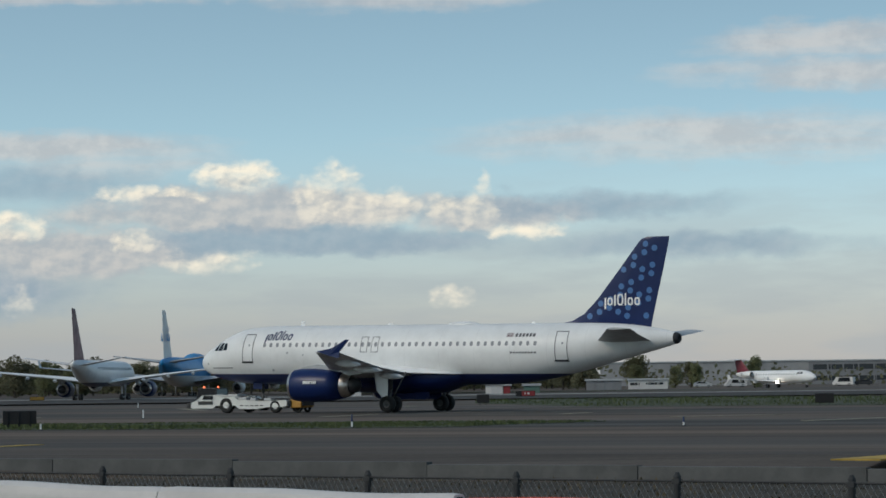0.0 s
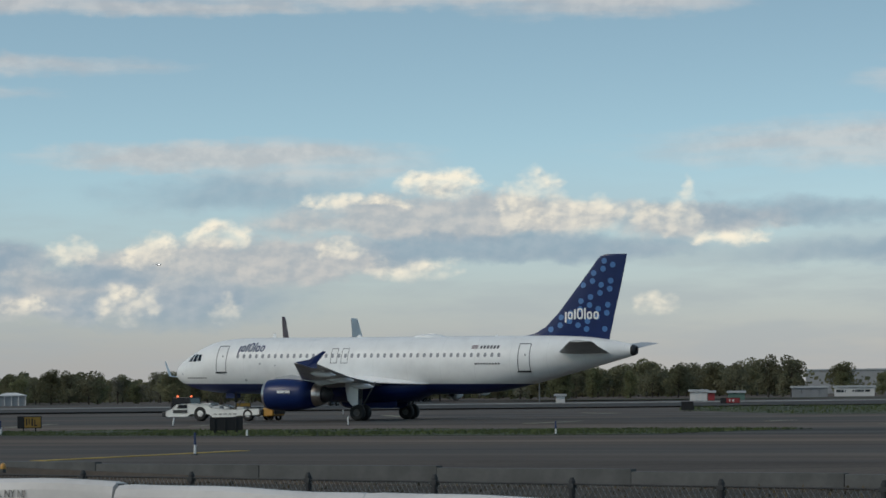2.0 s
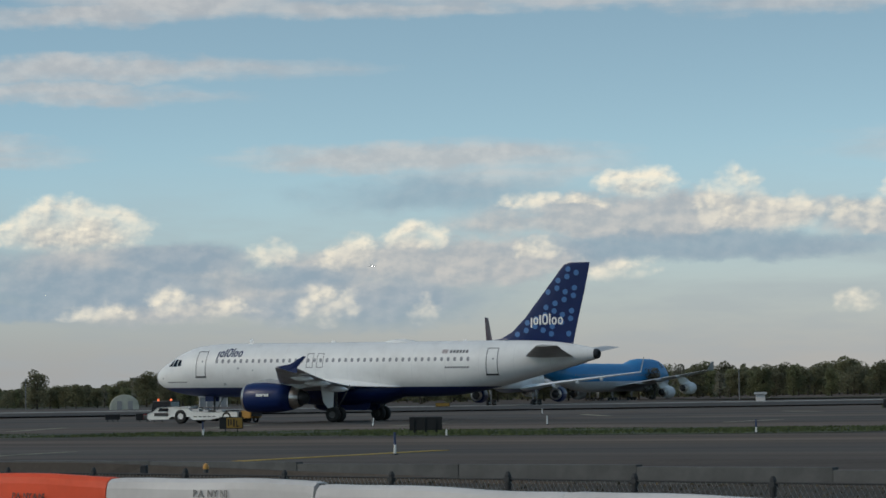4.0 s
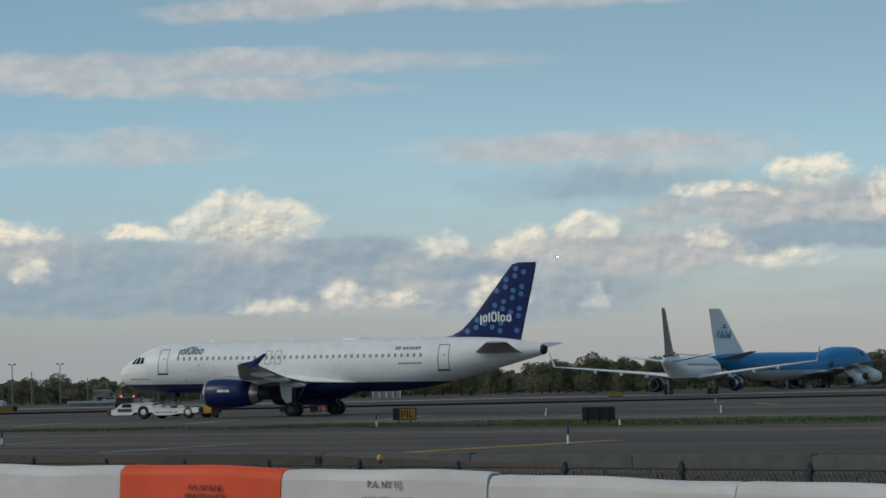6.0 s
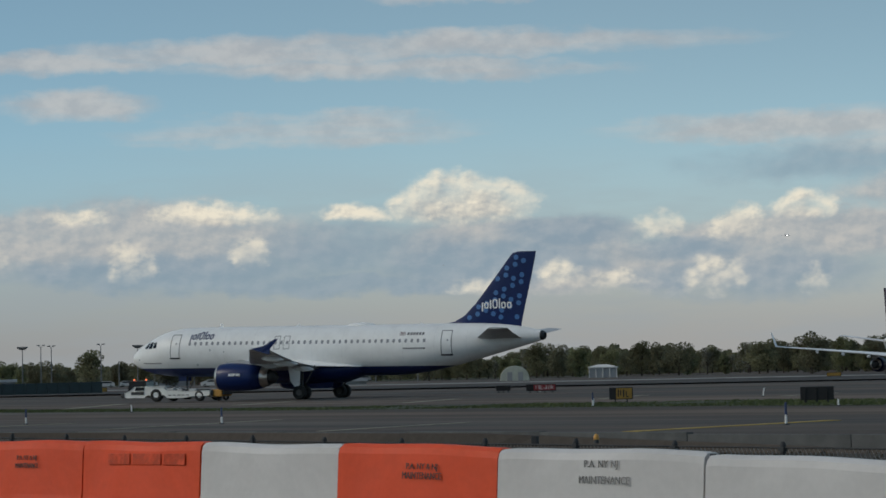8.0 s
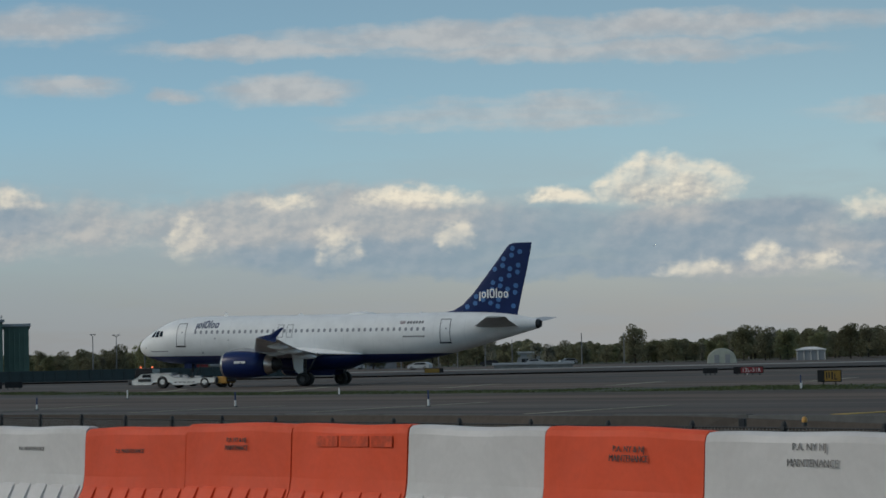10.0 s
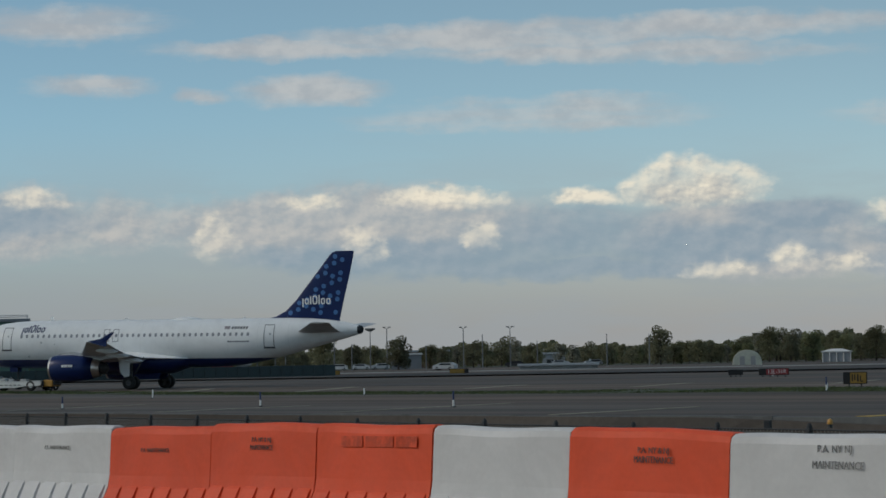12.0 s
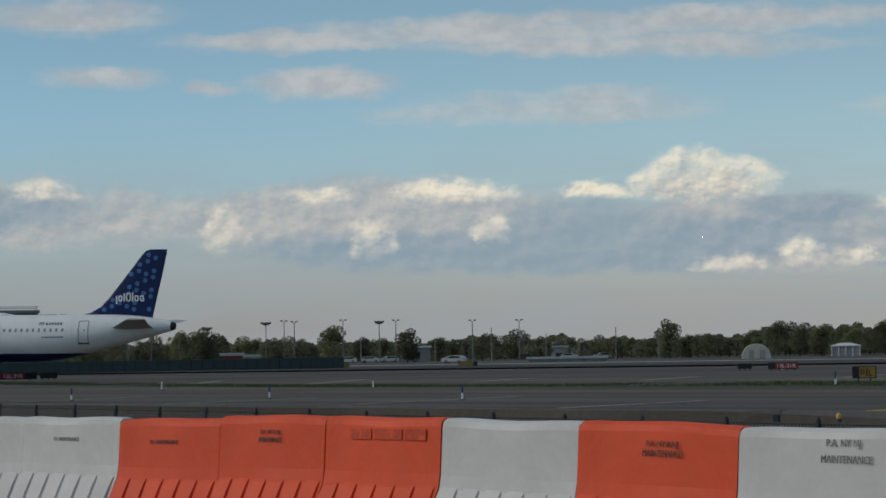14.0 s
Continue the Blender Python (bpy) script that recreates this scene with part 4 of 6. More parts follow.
def barrier_unit(length, colour, seed):
    """A hollow plastic traffic barrier: upright upper wall, flared ribbed foot; local x along, camera side is -y."""
    rnd = random.Random(seed)
    name = "orange" if colour == "o" else "white"
    root = tagged(new("traffic_barrier"), f"{name} plastic water-filled traffic barrier with faded stencil", "barrier", "row of traffic barriers")
    L = length - .012
    prof = [(-.30, 0), (-.30, .12), (-.265, .24), (-.185, .41), (-.135, .51), (-.118, .62), (-.095, 1.00), (-.080, 1.045), (-.045, 1.07)]
    prof = prof + [(-y, z) for y, z in prof[::-1]]
    bm = bmesh.new()
    rings = []
    N = max(8, int(L / .06))
    ph, ph2 = rnd.uniform(0, 6), rnd.uniform(0, 6)
    for i in range(N + 1):
        x = -L / 2 + L * i / N
        edge = min(i, N - i) / N * L
        inset = .006 if edge < .02 else 0.0
        ring = []
        for y, z in prof:
            wob = .006 * math.sin(x * 2.2 + ph) + .004 * math.sin(x * 5.3 + ph2)
            bulge = .006 * math.sin(x * 3.1 + ph2) * (1 if .6 < z < 1.02 else 0)
            ring.append(Vector((x, y * (1 - inset * 2) + (bulge if y < 0 else 0), z + (wob if z > .95 else 0) - (inset if z > .9 else 0))))
        rings.append(ring)
    loft(bm, rings)
    part("shell", bm, ORANGE if colour == "o" else WHITE_PLASTIC, root, smooth=False)
    # ribs on the flared foot
    ribs = 6
    for i in range(ribs):
        x = -L / 2 + L * (i + .5) / ribs
        w = L / ribs * .44
        bm = bmesh.new()
        out = []
        for z, y, k in ((.02, -.32, 1.0), (.12, -.325, 1.0), (.24, -.292, .98), (.41, -.212, .95), (.50, -.158, .9), (.53, -.128, .8)):
            out.append([Vector((x - w * k, y + .04, z)), Vector((x - w * k * .92, y, z)), Vector((x + w * k * .92, y, z)), Vector((x + w * k, y + .04, z))])
        loft(bm, out, close=False, caps=False)
        part("rib", bm, ORANGE if colour == "o" else WHITE_PLASTIC, root)
    bm = bmesh.new()
    tube(bm, (L / 2 - .01, 0, .05), (L / 2 - .01, 0, 1.05), .03, seg=10)
    part("hinge_pin", bm, GALV, root)
    return root


def face_at(x, z):
    y = -.095 - (1.0 - z) * .0605 - .012
    return Matrix.Translation((x, y, z)) @ Euler((radians(86), 0, 0)).to_matrix().to_4x4()


for i in range(len(JOINTS) - 1):
    (a0, z0, col), (a1, z1, _) = JOINTS[i], JOINTS[i + 1]
    p0, p1 = (bearing_flat(a, 13 / math.cos(radians(a + 30))) for a in (a0, a1))
    d = p1 - p0
    unit = barrier_unit(d.length, col, i)
    mid = (p0 + p1) / 2 + Vector((math.sin(radians(30)), math.cos(radians(30)), 0)) * .07
    yaw = math.degrees(math.atan2(d.y, d.x))
    tilt = -math.degrees(math.atan2((z1 - z0) * .6, d.length))
    step = (.0, .0, .012, -.008, .010, .0, -.008, .010, .006, -.006, .008, -.006, 0)[i]
    unit.matrix_basis = pose(mid.x, mid.y, (z0 + z1) / 2 - 1.07 + step, 0, tilt, yaw)
    x = .08
    if 2 <= i <= 3:
        lettering("P.A. MAINTENANCE", .055, GREY_STENCIL if col == "w" else STENCIL, unit, face_at(-.05, .84), label="faded small stencilled words")
    elif i == 4:
        lettering("P.A. NY & NJ", .055, STENCIL, unit, face_at(0, .915), label="faded stencilled words")
        lettering("MAINTENANCE", .062, STENCIL, unit, face_at(0, .845), label="faded stencilled words", squash=.8)
    elif i == 5:
        for x0, x1 in ((-.42, -.12), (-.08, .30), (.34, .62)):
            bm = bmesh.new()
            box(bm, x0, x1, -.003, .003, -.045, .045, .002)
            patch = part("overpainted_patch", bm, SMUDGE, unit, "dull brown overpainted stencil")
            patch.matrix_basis = face_at(0, .93) @ Euler((radians(-90), 0, 0)).to_matrix().to_4x4()
    elif i == 7:
        lettering("P.A. NY & NJ", .062, STENCIL, unit, face_at(.08, .90), label="dark stencilled words")
        lettering("MAINTENANCE", .070, STENCIL, unit, face_at(.08, .83), label="dark stencilled words", squash=.85)
    elif i == 8:
        lettering("P.A. NY NJ", .070, GREY_STENCIL, unit, face_at(.05, .955), label="worn stencilled words")
        lettering("MAINTENANCE", .075, GREY_STENCIL, unit, face_at(.08, .845), label="worn stencilled words", squash=.9)
    elif i == 9:
        lettering("P.A. MAINTENANCE", .085, GREY_STENCIL, unit, face_at(.1, .72), label="worn stencilled words")
    elif i == 10:
        lettering("P.A. NY NJ", .085, GREY_STENCIL, unit, face_at(.1, .93), label="worn stencilled words")


# ---- signs, posts, small lamps ----
SIGN_BLACK = material("sign_black", (0.008, 0.008, 0.009), 0.7, grain=0.2, scale=3, stain=0.3)
SIGN_YELLOW = material("sign_yellow", (0.27, 0.155, 0.02), 0.5, grain=0.1, scale=3, stain=0.25)
SIGN_RED = material("sign_red", (0.24, 0.022, 0.025), 0.5, grain=0.1, scale=3, stain=0.25)
SIGN_WHITE = material("sign_white", (0.62, 0.6, 0.58), 0.5, grain=0.05)
POST_WHITE = material("post_white", (0.72, 0.72, 0.70), 0.5, grain=0.08, scale=10)
POST_BLUE = material("post_blue", (0.02, 0.035, 0.10), 0.5, grain=0.1)


def taxi_sign(p0, p1, height, panels, label, legs=3, bars=(), text="", face=SIGN_BLACK):
    """A low airfield sign between two bearings at one distance: box on legs, with face panels side by side towards the eye."""
    (a0, a1), far = p0, p1
    p0, p1 = bearing_flat(a0, far), bearing_flat(a1, far)
    d = p1 - p0
    L = d.length
    root = tagged(new("taxiway_sign"), label, "airfield sign")
    bm = bmesh.new()
    box(bm, 0, L, -.17, .17, .16, height, .02)
    part("cabinet", bm, SIGN_BLACK, root)
    for k in range(legs):
        x = L * (k + .5) / legs
        bm = bmesh.new()
        tube(bm, (x, 0, -.02), (x, 0, .2), .04, seg=8)
        box(bm, x - .12, x + .12, -.12, .12, -.02, .02)
        part("leg", bm, GALV, root)
    x = .04
    for wd, mat in panels:
        bm = bmesh.new()
        w = wd * (L - .08)
        box(bm, x, x + w - .02, -.185, -.168, .21, height - .05, .004)
        part("face_panel", bm, mat, root)
        x += w
    for bx, bw, bz, bh in bars:
        bm = bmesh.new()
        box(bm, bx * L, (bx + bw) * L, -.19, -.183, .21 + bz * (height - .26), .21 + (bz + bh) * (height - .26))
        part("symbol_bar", bm, SIGN_BLACK if face == SIGN_YELLOW else SIGN_WHITE, root)
    if text:
        lettering(text, (height - .26) * 1.0, SIGN_WHITE, root, Matrix.Translation((L * .60, -.187, .29)) @ Euler((radians(90), 0, 0)).to_matrix().to_4x4(), squash=1.0)
    root.matrix_basis = pose(p0.x, p0.y, ground_height(p0.x, p0.y), 0, 0, math.degrees(math.atan2(d.y, d.x)))
    return root


bk = taxi_sign((9.4, 8.69), 135.4, .84, (), "black back of a low taxiway sign on legs", 3)
for k in range(3):
    bm = bmesh.new()
    x = .2 + k * .55
    box(bm, x, x + .07, -.21, -.168, .0, .8, .01)
    part("brace", bm, SIGN_BLACK, bk)
taxi_sign((13.48, 12.97), 155, .86, ((.28, SIGN_BLACK), (.72, SIGN_YELLOW)), "yellow and black taxiway direction sign", 2, ((.36, .05, .2, .65), (.46, .05, .3, .55), (.58, .06, .15, .7), (.70, .12, .12, .12), (.70, .04, .12, .6)), face=SIGN_YELLOW)
taxi_sign((15.26, 14.62), 230, .74, ((.24, SIGN_BLACK), (.76, SIGN_RED)), "red runway holding position sign with white characters", 4, text="13L-31R", face=SIGN_RED)
taxi_sign((15.91, 15.6), 241, .62, (), "black back of a taxiway sign", 3)
taxi_sign((32.2, 30.93), 255, .8, ((.8, SIGN_RED), (.2, SIGN_BLACK)), "red runway holding position sign with white characters", 4, text="13L-31R", face=SIGN_RED)
taxi_sign((30.87, 30.5), 262, .75, (), "black back of a taxiway sign", 3)
taxi_sign((-.738, -1.006), 233, .9, (), "black back of a small taxiway sign", 2)
taxi_sign((-1.58, -2.0), 331, .85, ((.3, SIGN_BLACK), (.7, SIGN_RED)), "red runway sign beside the far taxiway", 3, ((.45, .06, .3, .4), (.6, .1, .3, .4)), face=SIGN_RED)
taxi_sign((-7.98, -8.38), 198, .85, (), "black back of a taxiway sign on grass", 2)
taxi_sign((24.57, 24.26), 380, .8, ((.25, SIGN_YELLOW), (.75, SIGN_YELLOW)), "yellow taxiway sign beside far fence", 3, face=SIGN_YELLOW)
taxi_sign((21.9, 21.49), 356, .8, ((.8, SIGN_YELLOW), (.2, SIGN_BLACK)), "yellow taxiway sign beside the far taxiway", 3, face=SIGN_YELLOW)
taxi_sign((8.83, 8.52), 384, .7, ((1.0, SIGN_YELLOW),), "yellow taxiway sign near the far taxiway", 2, face=SIGN_YELLOW)


def marker_post(x, y, height, blue, lean=0.0):
    root = tagged(new("marker_post"), "white marker post with dark blue upper band" if blue else "thin white reflective marker post", "marker post", "taxiway edge markers")
    bm = bmesh.new()
    cut = height * (.45 if blue else .95)
    tube(bm, (0, 0, .0), (0, 0, cut), .045, .042, seg=10)
    part("stake", bm, POST_WHITE, root)
    bm = bmesh.new()
    tube(bm, (0, 0, cut), (0, 0, height), .044 if blue else .04, .04 if blue else .01, seg=10)
    part("band" if blue else "tip", bm, POST_BLUE if blue else POST_WHITE, root)
    bm = bmesh.new()
    tube(bm, (0, 0, -.01), (0, 0, .05), .13, .10, seg=12)
    part("base", bm, DARK, root)
    root.matrix_basis = pose(x, y, ground_height(x, y), 0, lean, 0)


for x, y, h, b, l in ((-14.9, 87.0, .75, 1, 0), (-41.7, 104.1, .7, 1, 0), (-54.2, 111.2, .7, 1, 0), (-64.8, 111.3, .6, 1, 1), (-77.5, 144, .55, 0, 2), (-63.8, 145, .42, 0, 0), (-33.3, 135.2, .75, 1, 0), (-18.7, 123.6, .32, 0, 0), (-29.9, 166.3, .55, 0, 9), (-18.3, 162.4, .55, 0, 0),
                      (-4.1, 119.8, .62, 1, 0), (10.3, 113.7, .42, 1, 0), (-34.1, 138.6, .4, 0, 0), (-60, 224.5, .5, 0, 0), (-27.5, 240, .5, 0, 0)):
    marker_post(x, y, h, b, l)


def wall_lamp(az, d, z):
    p = bearing_flat(az, d, z)
    root = tagged(new("edge_light"), "small amber edge light on the concrete wall", "light fixture")
    bm = bmesh.new()
    tube(bm, (0, 0, 0), (0, 0, .1), .07, .06, seg=10)
    part("fixture_base", bm, DARK, root)
    bm = bmesh.new()
    spin(bm, [(.1, .07), (.16, .08), (.22, .06), (.25, .01)], axis="z", seg=12)
    part("lens", bm, material("amber_lens", (0.55, 0.28, 0.06), 0.3), root, smooth=True)
    root.matrix_basis = Matrix.Translation(p)


wall_lamp(13.78, 68.9, .06)
bm = bmesh.new()
box(bm, -.09, .09, -.09, .09, 0, .26, .02)
cab = tagged(new("junction_box"), "small dark grey metal box on the wall", "junction box")
part("housing", bm, GALV, cab)
bm = bmesh.new()
box(bm, -.07, .07, -.10, -.092, .03, .23, .004)
part("cover", bm, DARK, cab)
cab.matrix_basis = Matrix.Translation(bearing_flat(15.1, 68.6, .04))


# ---- tow tug ----
def tow_tug():
    """Low towbarless tug; local x aft from the lifted nose wheels, port is -y."""
    root = tagged(new("aircraft_tug"), "white low towbarless aircraft tug with dark cab", "airport tug")
    TW = material("tug_white", (0.70, 0.70, 0.67), 0.4, grain=0.05, scale=3, stain=0.25, stain_scale=1.5)
    for side in (-1, 1):
        bm = bmesh.new()
        out = [(-5.1, .42), (-5.1, .78), (-4.6, .95), (-4.15, 1.28), (-2.9, 1.34), (-2.55, 1.22), (-1.4, 1.18), (-1.15, .98), (.6, .86), (2.9, .92), (3.0, .80), (3.0, .50), (2.75, .45), (1.3, .42), (.6, .30), (-1.0, .30), (-1.3, .55), (-2.95, .55), (-3.2, .36), (-4.9, .36)]
        rings = [[Vector((x, side * y, z - e)) for x, z in out] for y, e in ((1.62, .03), (1.66, 0), (.98, 0))]
        loft(bm, rings)
        bmesh.ops.triangulate(bm, faces=[f for f in bm.faces if len(f.verts) > 4])
        b = part("side_body", bm, TW, root)
        bm = bmesh.new()
        box(bm, -4.45, -3.2, side * 1.665 - .012, side * 1.665 + .012, .62, .86, .01)
        part("vent", bm, DARK, b)
        bm = bmesh.new()
        loft(bm, [[Vector((x, side * y, z)) for x, z in ((-4.1, .98), (-3.2, .98), (-3.2, 1.24), (-3.95, 1.24))] for y in (1.655, 1.68)])
        part("side_window", bm, COCKPIT, b)
        for x, r, w in ((-2.1, .56, .42), (2.0, .46, .36)):
            t = part("tyre", tyre_mesh(r, w), RUBBER, root, smooth=True)
            t.location = (x, side * 1.45, r)
            part("rim", rim_mesh(r * .8, w * 1.1), WHITE, t, smooth=True)
            SPINNERS.append((t, (x, side * 1.45, r), r))
        bm = bmesh.new()
        for k in range(5):
            box(bm, -.9 + k * .42, -.62 + k * .42, side * 1.64 - .01, side * 1.66 + .01, .5, .56)
        part("warning_lettering", bm, DARK, b)
    bm = bmesh.new()
    box(bm, -5.0, -1.2, -1.0, 1.0, .35, .98, .05)
    box(bm, -1.2, 2.6, -1.0, -.62, .32, .72, .04)
    box(bm, -1.2, 2.6, .62, 1.0, .32, .72, .04)
    part("chassis", bm, TW, root)
    # cab
    bm = bmesh.new()
    loft(bm, [[Vector((x, y, z)) for x, y in ((x0, .1), (x1, .1), (x1, 1.55), (x0, 1.55))] for z, x0, x1 in ((.70, -5.75, -4.0), (1.2, -5.75, -4.0), (1.72, -5.6, -4.05))])
    cab = part("cab", bm, COCKPIT, root, "dark glazed cab")
    bm = bmesh.new()
    box(bm, -5.66, -4.0, .05, 1.6, 1.72, 1.80, .03)
    part("cab_roof", bm, DARK, cab)
    for x, y in ((-5.75, .1), (-4.0, .1), (-5.75, 1.55), (-4.0, 1.55)):
        bm = bmesh.new()
        tube(bm, (x, y, .70), (x + .15 if x < -5 else x - .05, y, 1.74), .04, seg=6)
        part("cab_pillar", bm, DARK, cab)
    glow = bpy.data.materials.new("amber_beacon")
    glow.use_nodes = True
    gb = glow.node_tree.nodes["Principled BSDF"]
    gb.inputs["Base Color"].default_value = (.6, .15, .05, 1)
    gb.inputs["Emission Color"].default_value, gb.inputs["Emission Strength"].default_value = (1, .2, .08, 1), 1.2
    for x, y in ((-5.3, .4), (-4.6, 1.2)):
        bm = bmesh.new()
        spin(bm, [(1.78, .08), (1.83, .09), (1.92, .07), (1.96, .01)], (x, y, 0), axis="z", seg=12)
        part("beacon", bm, glow, cab, "lit amber beacon", True)
    bm = bmesh.new()
    box(bm, -5.55, -5.05, -1.5, 1.5, .36, .72, .05)
    bump = part("front_bumper", bm, DARK, root, "dark front bumper with white stripes")
    for k in range(5):
        bm = bmesh.new()
        loft(bm, [[Vector((x, y, z)) for y, z in ((-1.3 + k * .6, .40), (-1.1 + k * .6, .40), (-.95 + k * .6, .68), (-1.15 + k * .6, .68))] for x in (-5.565, -5.545)])
        part("stripe", bm, TW, bump)
    for x0, x1, y0, y1, z1 in ((-1.3, -.6, -1.3, -.7, 1.12), (-.2, .25, -1.4, -1.0, 1.06), (.9, 1.5, -1.35, -.8, 1.04), (-2.4, -1.6, -.9, .2, 1.34)):
        bm = bmesh.new()
        box(bm, x0, x1, y0, y1, .8, z1, .03)
        part("deck_unit", bm, GREY_PAINT, root)
    bm = bmesh.new()
    tube(bm, (-1.5, -1.25, 1.1), (-.6, -1.1, 1.22), .035, seg=6)
    tube(bm, (-.6, -1.1, 1.22), (.5, -1.2, .98), .035, seg=6)
    part("hose", bm, DARK, root)
    # winch cradle round the nose wheels, hoses
    for side in (-1, 1):
        bm = bmesh.new()
        tube(bm, (-1.2, side * .5, .75), (.6, side * .45, .62), .06, seg=8)
        tube(bm, (-1.0, side * .8, .95), (1.8, side * .75, .95), .035, seg=8)
        tube(bm, (-.4, side * .8, .95), (-.2, side * .5, 1.2), .03, seg=8)
        part("cradle_arm", bm, DARK, root)
    # rear pack
    bm = bmesh.new()
    box(bm, 3.1, 4.0, -1.35, .4, .35, .95, .05)
    pk = part("rear_gate", bm, material("tug_yellow", (0.42, 0.21, 0.03), 0.5, grain=0.1, scale=3, stain=0.3, stain_scale=1.5), root, "ochre yellow rear gate")
    bm = bmesh.new()
    box(bm, 3.0, 3.2, -1.45, 1.45, .4, .9, .03)
    box(bm, 3.98, 4.10, -1.25, .3, .5, .85, .03)
    part("bumper", bm, DARK, pk)
    for side in (-1, 1):
        bm = tyre_mesh(.26, .2)
        t = part("tyre", bm, RUBBER, root, smooth=True)
        t.location = (3.6, side * .6 - .45, .26)
    return root


tug = tow_tug()


# ---- other aircraft ----
def parked_jet(name, label, rows, x0, wing, fin, tail, engines, gears, paint, fin_mat, wing_mat=GREY_PAINT, cowl=WHITE, winglet=None, windows=None, nose_gear=None, band=None):
    """An airliner farther off; local x runs aft from the main wheels."""
    root = tagged(new(name), label, "airplane")
    hull = Hull(rows, x0)
    body = part("fuselage", hull.mesh(28, 1.2), paint, root, smooth=True)
    wings = wing_pair(root, [(y, x - x0, c, z, t) for y, x, c, z, t in wing], "wing", wing_mat)
    y, x, c, z, t = wing[-1]
    for side, wg in zip((-1, 1), wings):
        if winglet:
            bm = bmesh.new()
            loft(bm, [aerofoil(x - x0 + k * winglet * .55, c * (1 - .55 * k), side * (y + k * winglet * .28), z + k * winglet, .09) for k in (0, .35, 1)])
            part("winglet", bm, wing_mat, wg)
        for k in range(3):
            f = .28 + .2 * k
            yy, xx, cc, zz, _ = [a + (b - a) * f for a, b in zip(wing[0], wing[-1])]
            bm = bmesh.new()
            loft(bm, [[Vector((xx - x0 + cc * (.62 + .5 * s), side * yy + .22 * q * math.cos(a), zz - .25 + .3 * q * math.sin(a))) for a in [i * math.pi / 4 for i in range(8)]] for s, q in ((0, .1), (.3, 1), (.7, .8), (1, .06))])
            part("flap_track_fairing", bm, wing_mat, wg)
    fn = fin_part(root, [(z, x - x0, c, t) for z, x, c, t in fin], fin_mat)
    wing_pair(root, [(y, x - x0, c, z, t) for y, x, c, z, t in tail], "tailplane", wing_mat)
    for ex, ey, ez, r, ln, wz in engines:
        for side in (-1, 1):
            engine(root, ex - x0, side * ey, ez, r, ln, cowl, wing_z=wz)
    for gx, gy, xs, ys, r in gears:
        for side in ((-1, 1) if gy else (1,)):
            gear_leg(root, gx - x0, ys, side * gy, r, .42 * r / .55, r + 2.0, .16, xs=xs)
    if windows:
        wx0, wx1, wz, wd = windows
        for side in (-1, 1):
            bm = bmesh.new()
            k = wx0
            while k < wx1:
                hull.patch(bm, (k, k + .28, wz, wz + .38, 0), .015, 1, side)
                k += wd
            tagged(part("window_row", bm, PANE, body), kind="stuff")
    for side in (-1, 1):
        nz = rows[4][1] + rows[4][3] * .45
        bm = bmesh.new()
        hull.patch(bm, (rows[4][0] - .3, rows[4][0] + 1.2, nz, nz + rows[4][3] * .28, .2), .02, 2, side)
        part("cockpit_window", bm, COCKPIT, body)
    return root, fn, hull


def scaled(rows, k):
    return [tuple(v * k for v in r) for r in rows]


TWIN = [(0, 3.7, .03, .03), (.4, 3.7, .6, .6), (1.2, 3.8, 1.1, 1.1), (2.4, 3.95, 1.5, 1.6), (4, 4.1, 1.78, 1.9), (6, 4.15, 1.88, 2.0), (20, 4.15, 1.88, 2.0), (33, 4.15, 1.88, 2.0), (37, 4.4, 1.75, 1.75), (41, 4.85, 1.3, 1.3), (44.5, 5.25, .8, .8), (46.9, 5.45, .3, .35)]
delta, _, _ = parked_jet("twin_jet", "white twin-engine jet with dark maroon fin and winglets", TWIN, 23.7,
                         ((1.2, 16.0, 9.2, 2.7, .13), (2, 16.8, 8.2, 2.8, .13), (7, 20.0, 5.2, 3.5, .12), (14.4, 24.2, 3.5, 4.3, .11), (21.3, 28.4, 1.9, 5.0, .10)),
                         ((5.8, 37.2, 8.4, .05), (6.4, 38.4, 7.4, .08), (8, 40.0, 6.0, .09), (13.3, 44.6, 2.9, .09), (13.6, 45.0, 2.5, .05)),
                         ((.6, 40.5, 4.6, 5.3, .1), (7.5, 44.6, 1.7, 6.4, .09)),
                         ((17.3, 6.5, 1.75, 1.2, 4.2, 3.2),), ((23.7, 3.7, (-.6, .6), (-.45, .45), .5), (5.4, 0, (0,), (-.25, .25), .4)),
                         two_tone("twin_jet_paint", (0.05, 0.06, 0.11), (0.74, 0.74, 0.74), 2.75),
                         material("maroon_fin", (0.15, 0.05, 0.072), 0.4, grain=0.3, scale=0.35, stain=0.2), WHITE, NAVY, winglet=2.3, windows=(7.0, 36, 4.7, .55))
JUMBO = [(0, 5.2, .05, .05), (.6, 5.2, 1.1, 1.1), (2, 5.6, 2.1, 2.4), (4, 6.1, 2.7, 3.3), (7, 6.45, 3.1, 3.85), (12, 6.5, 3.25, 3.95), (18, 6.45, 3.25, 3.9), (23, 5.95, 3.25, 3.4), (30, 5.9, 3.25, 3.35), (45, 5.9, 3.25, 3.35), (52, 6.2, 3.05, 3.0), (60, 6.9, 2.2, 2.2), (66, 7.5, 1.2, 1.3), (70, 7.8, .4, .5)]
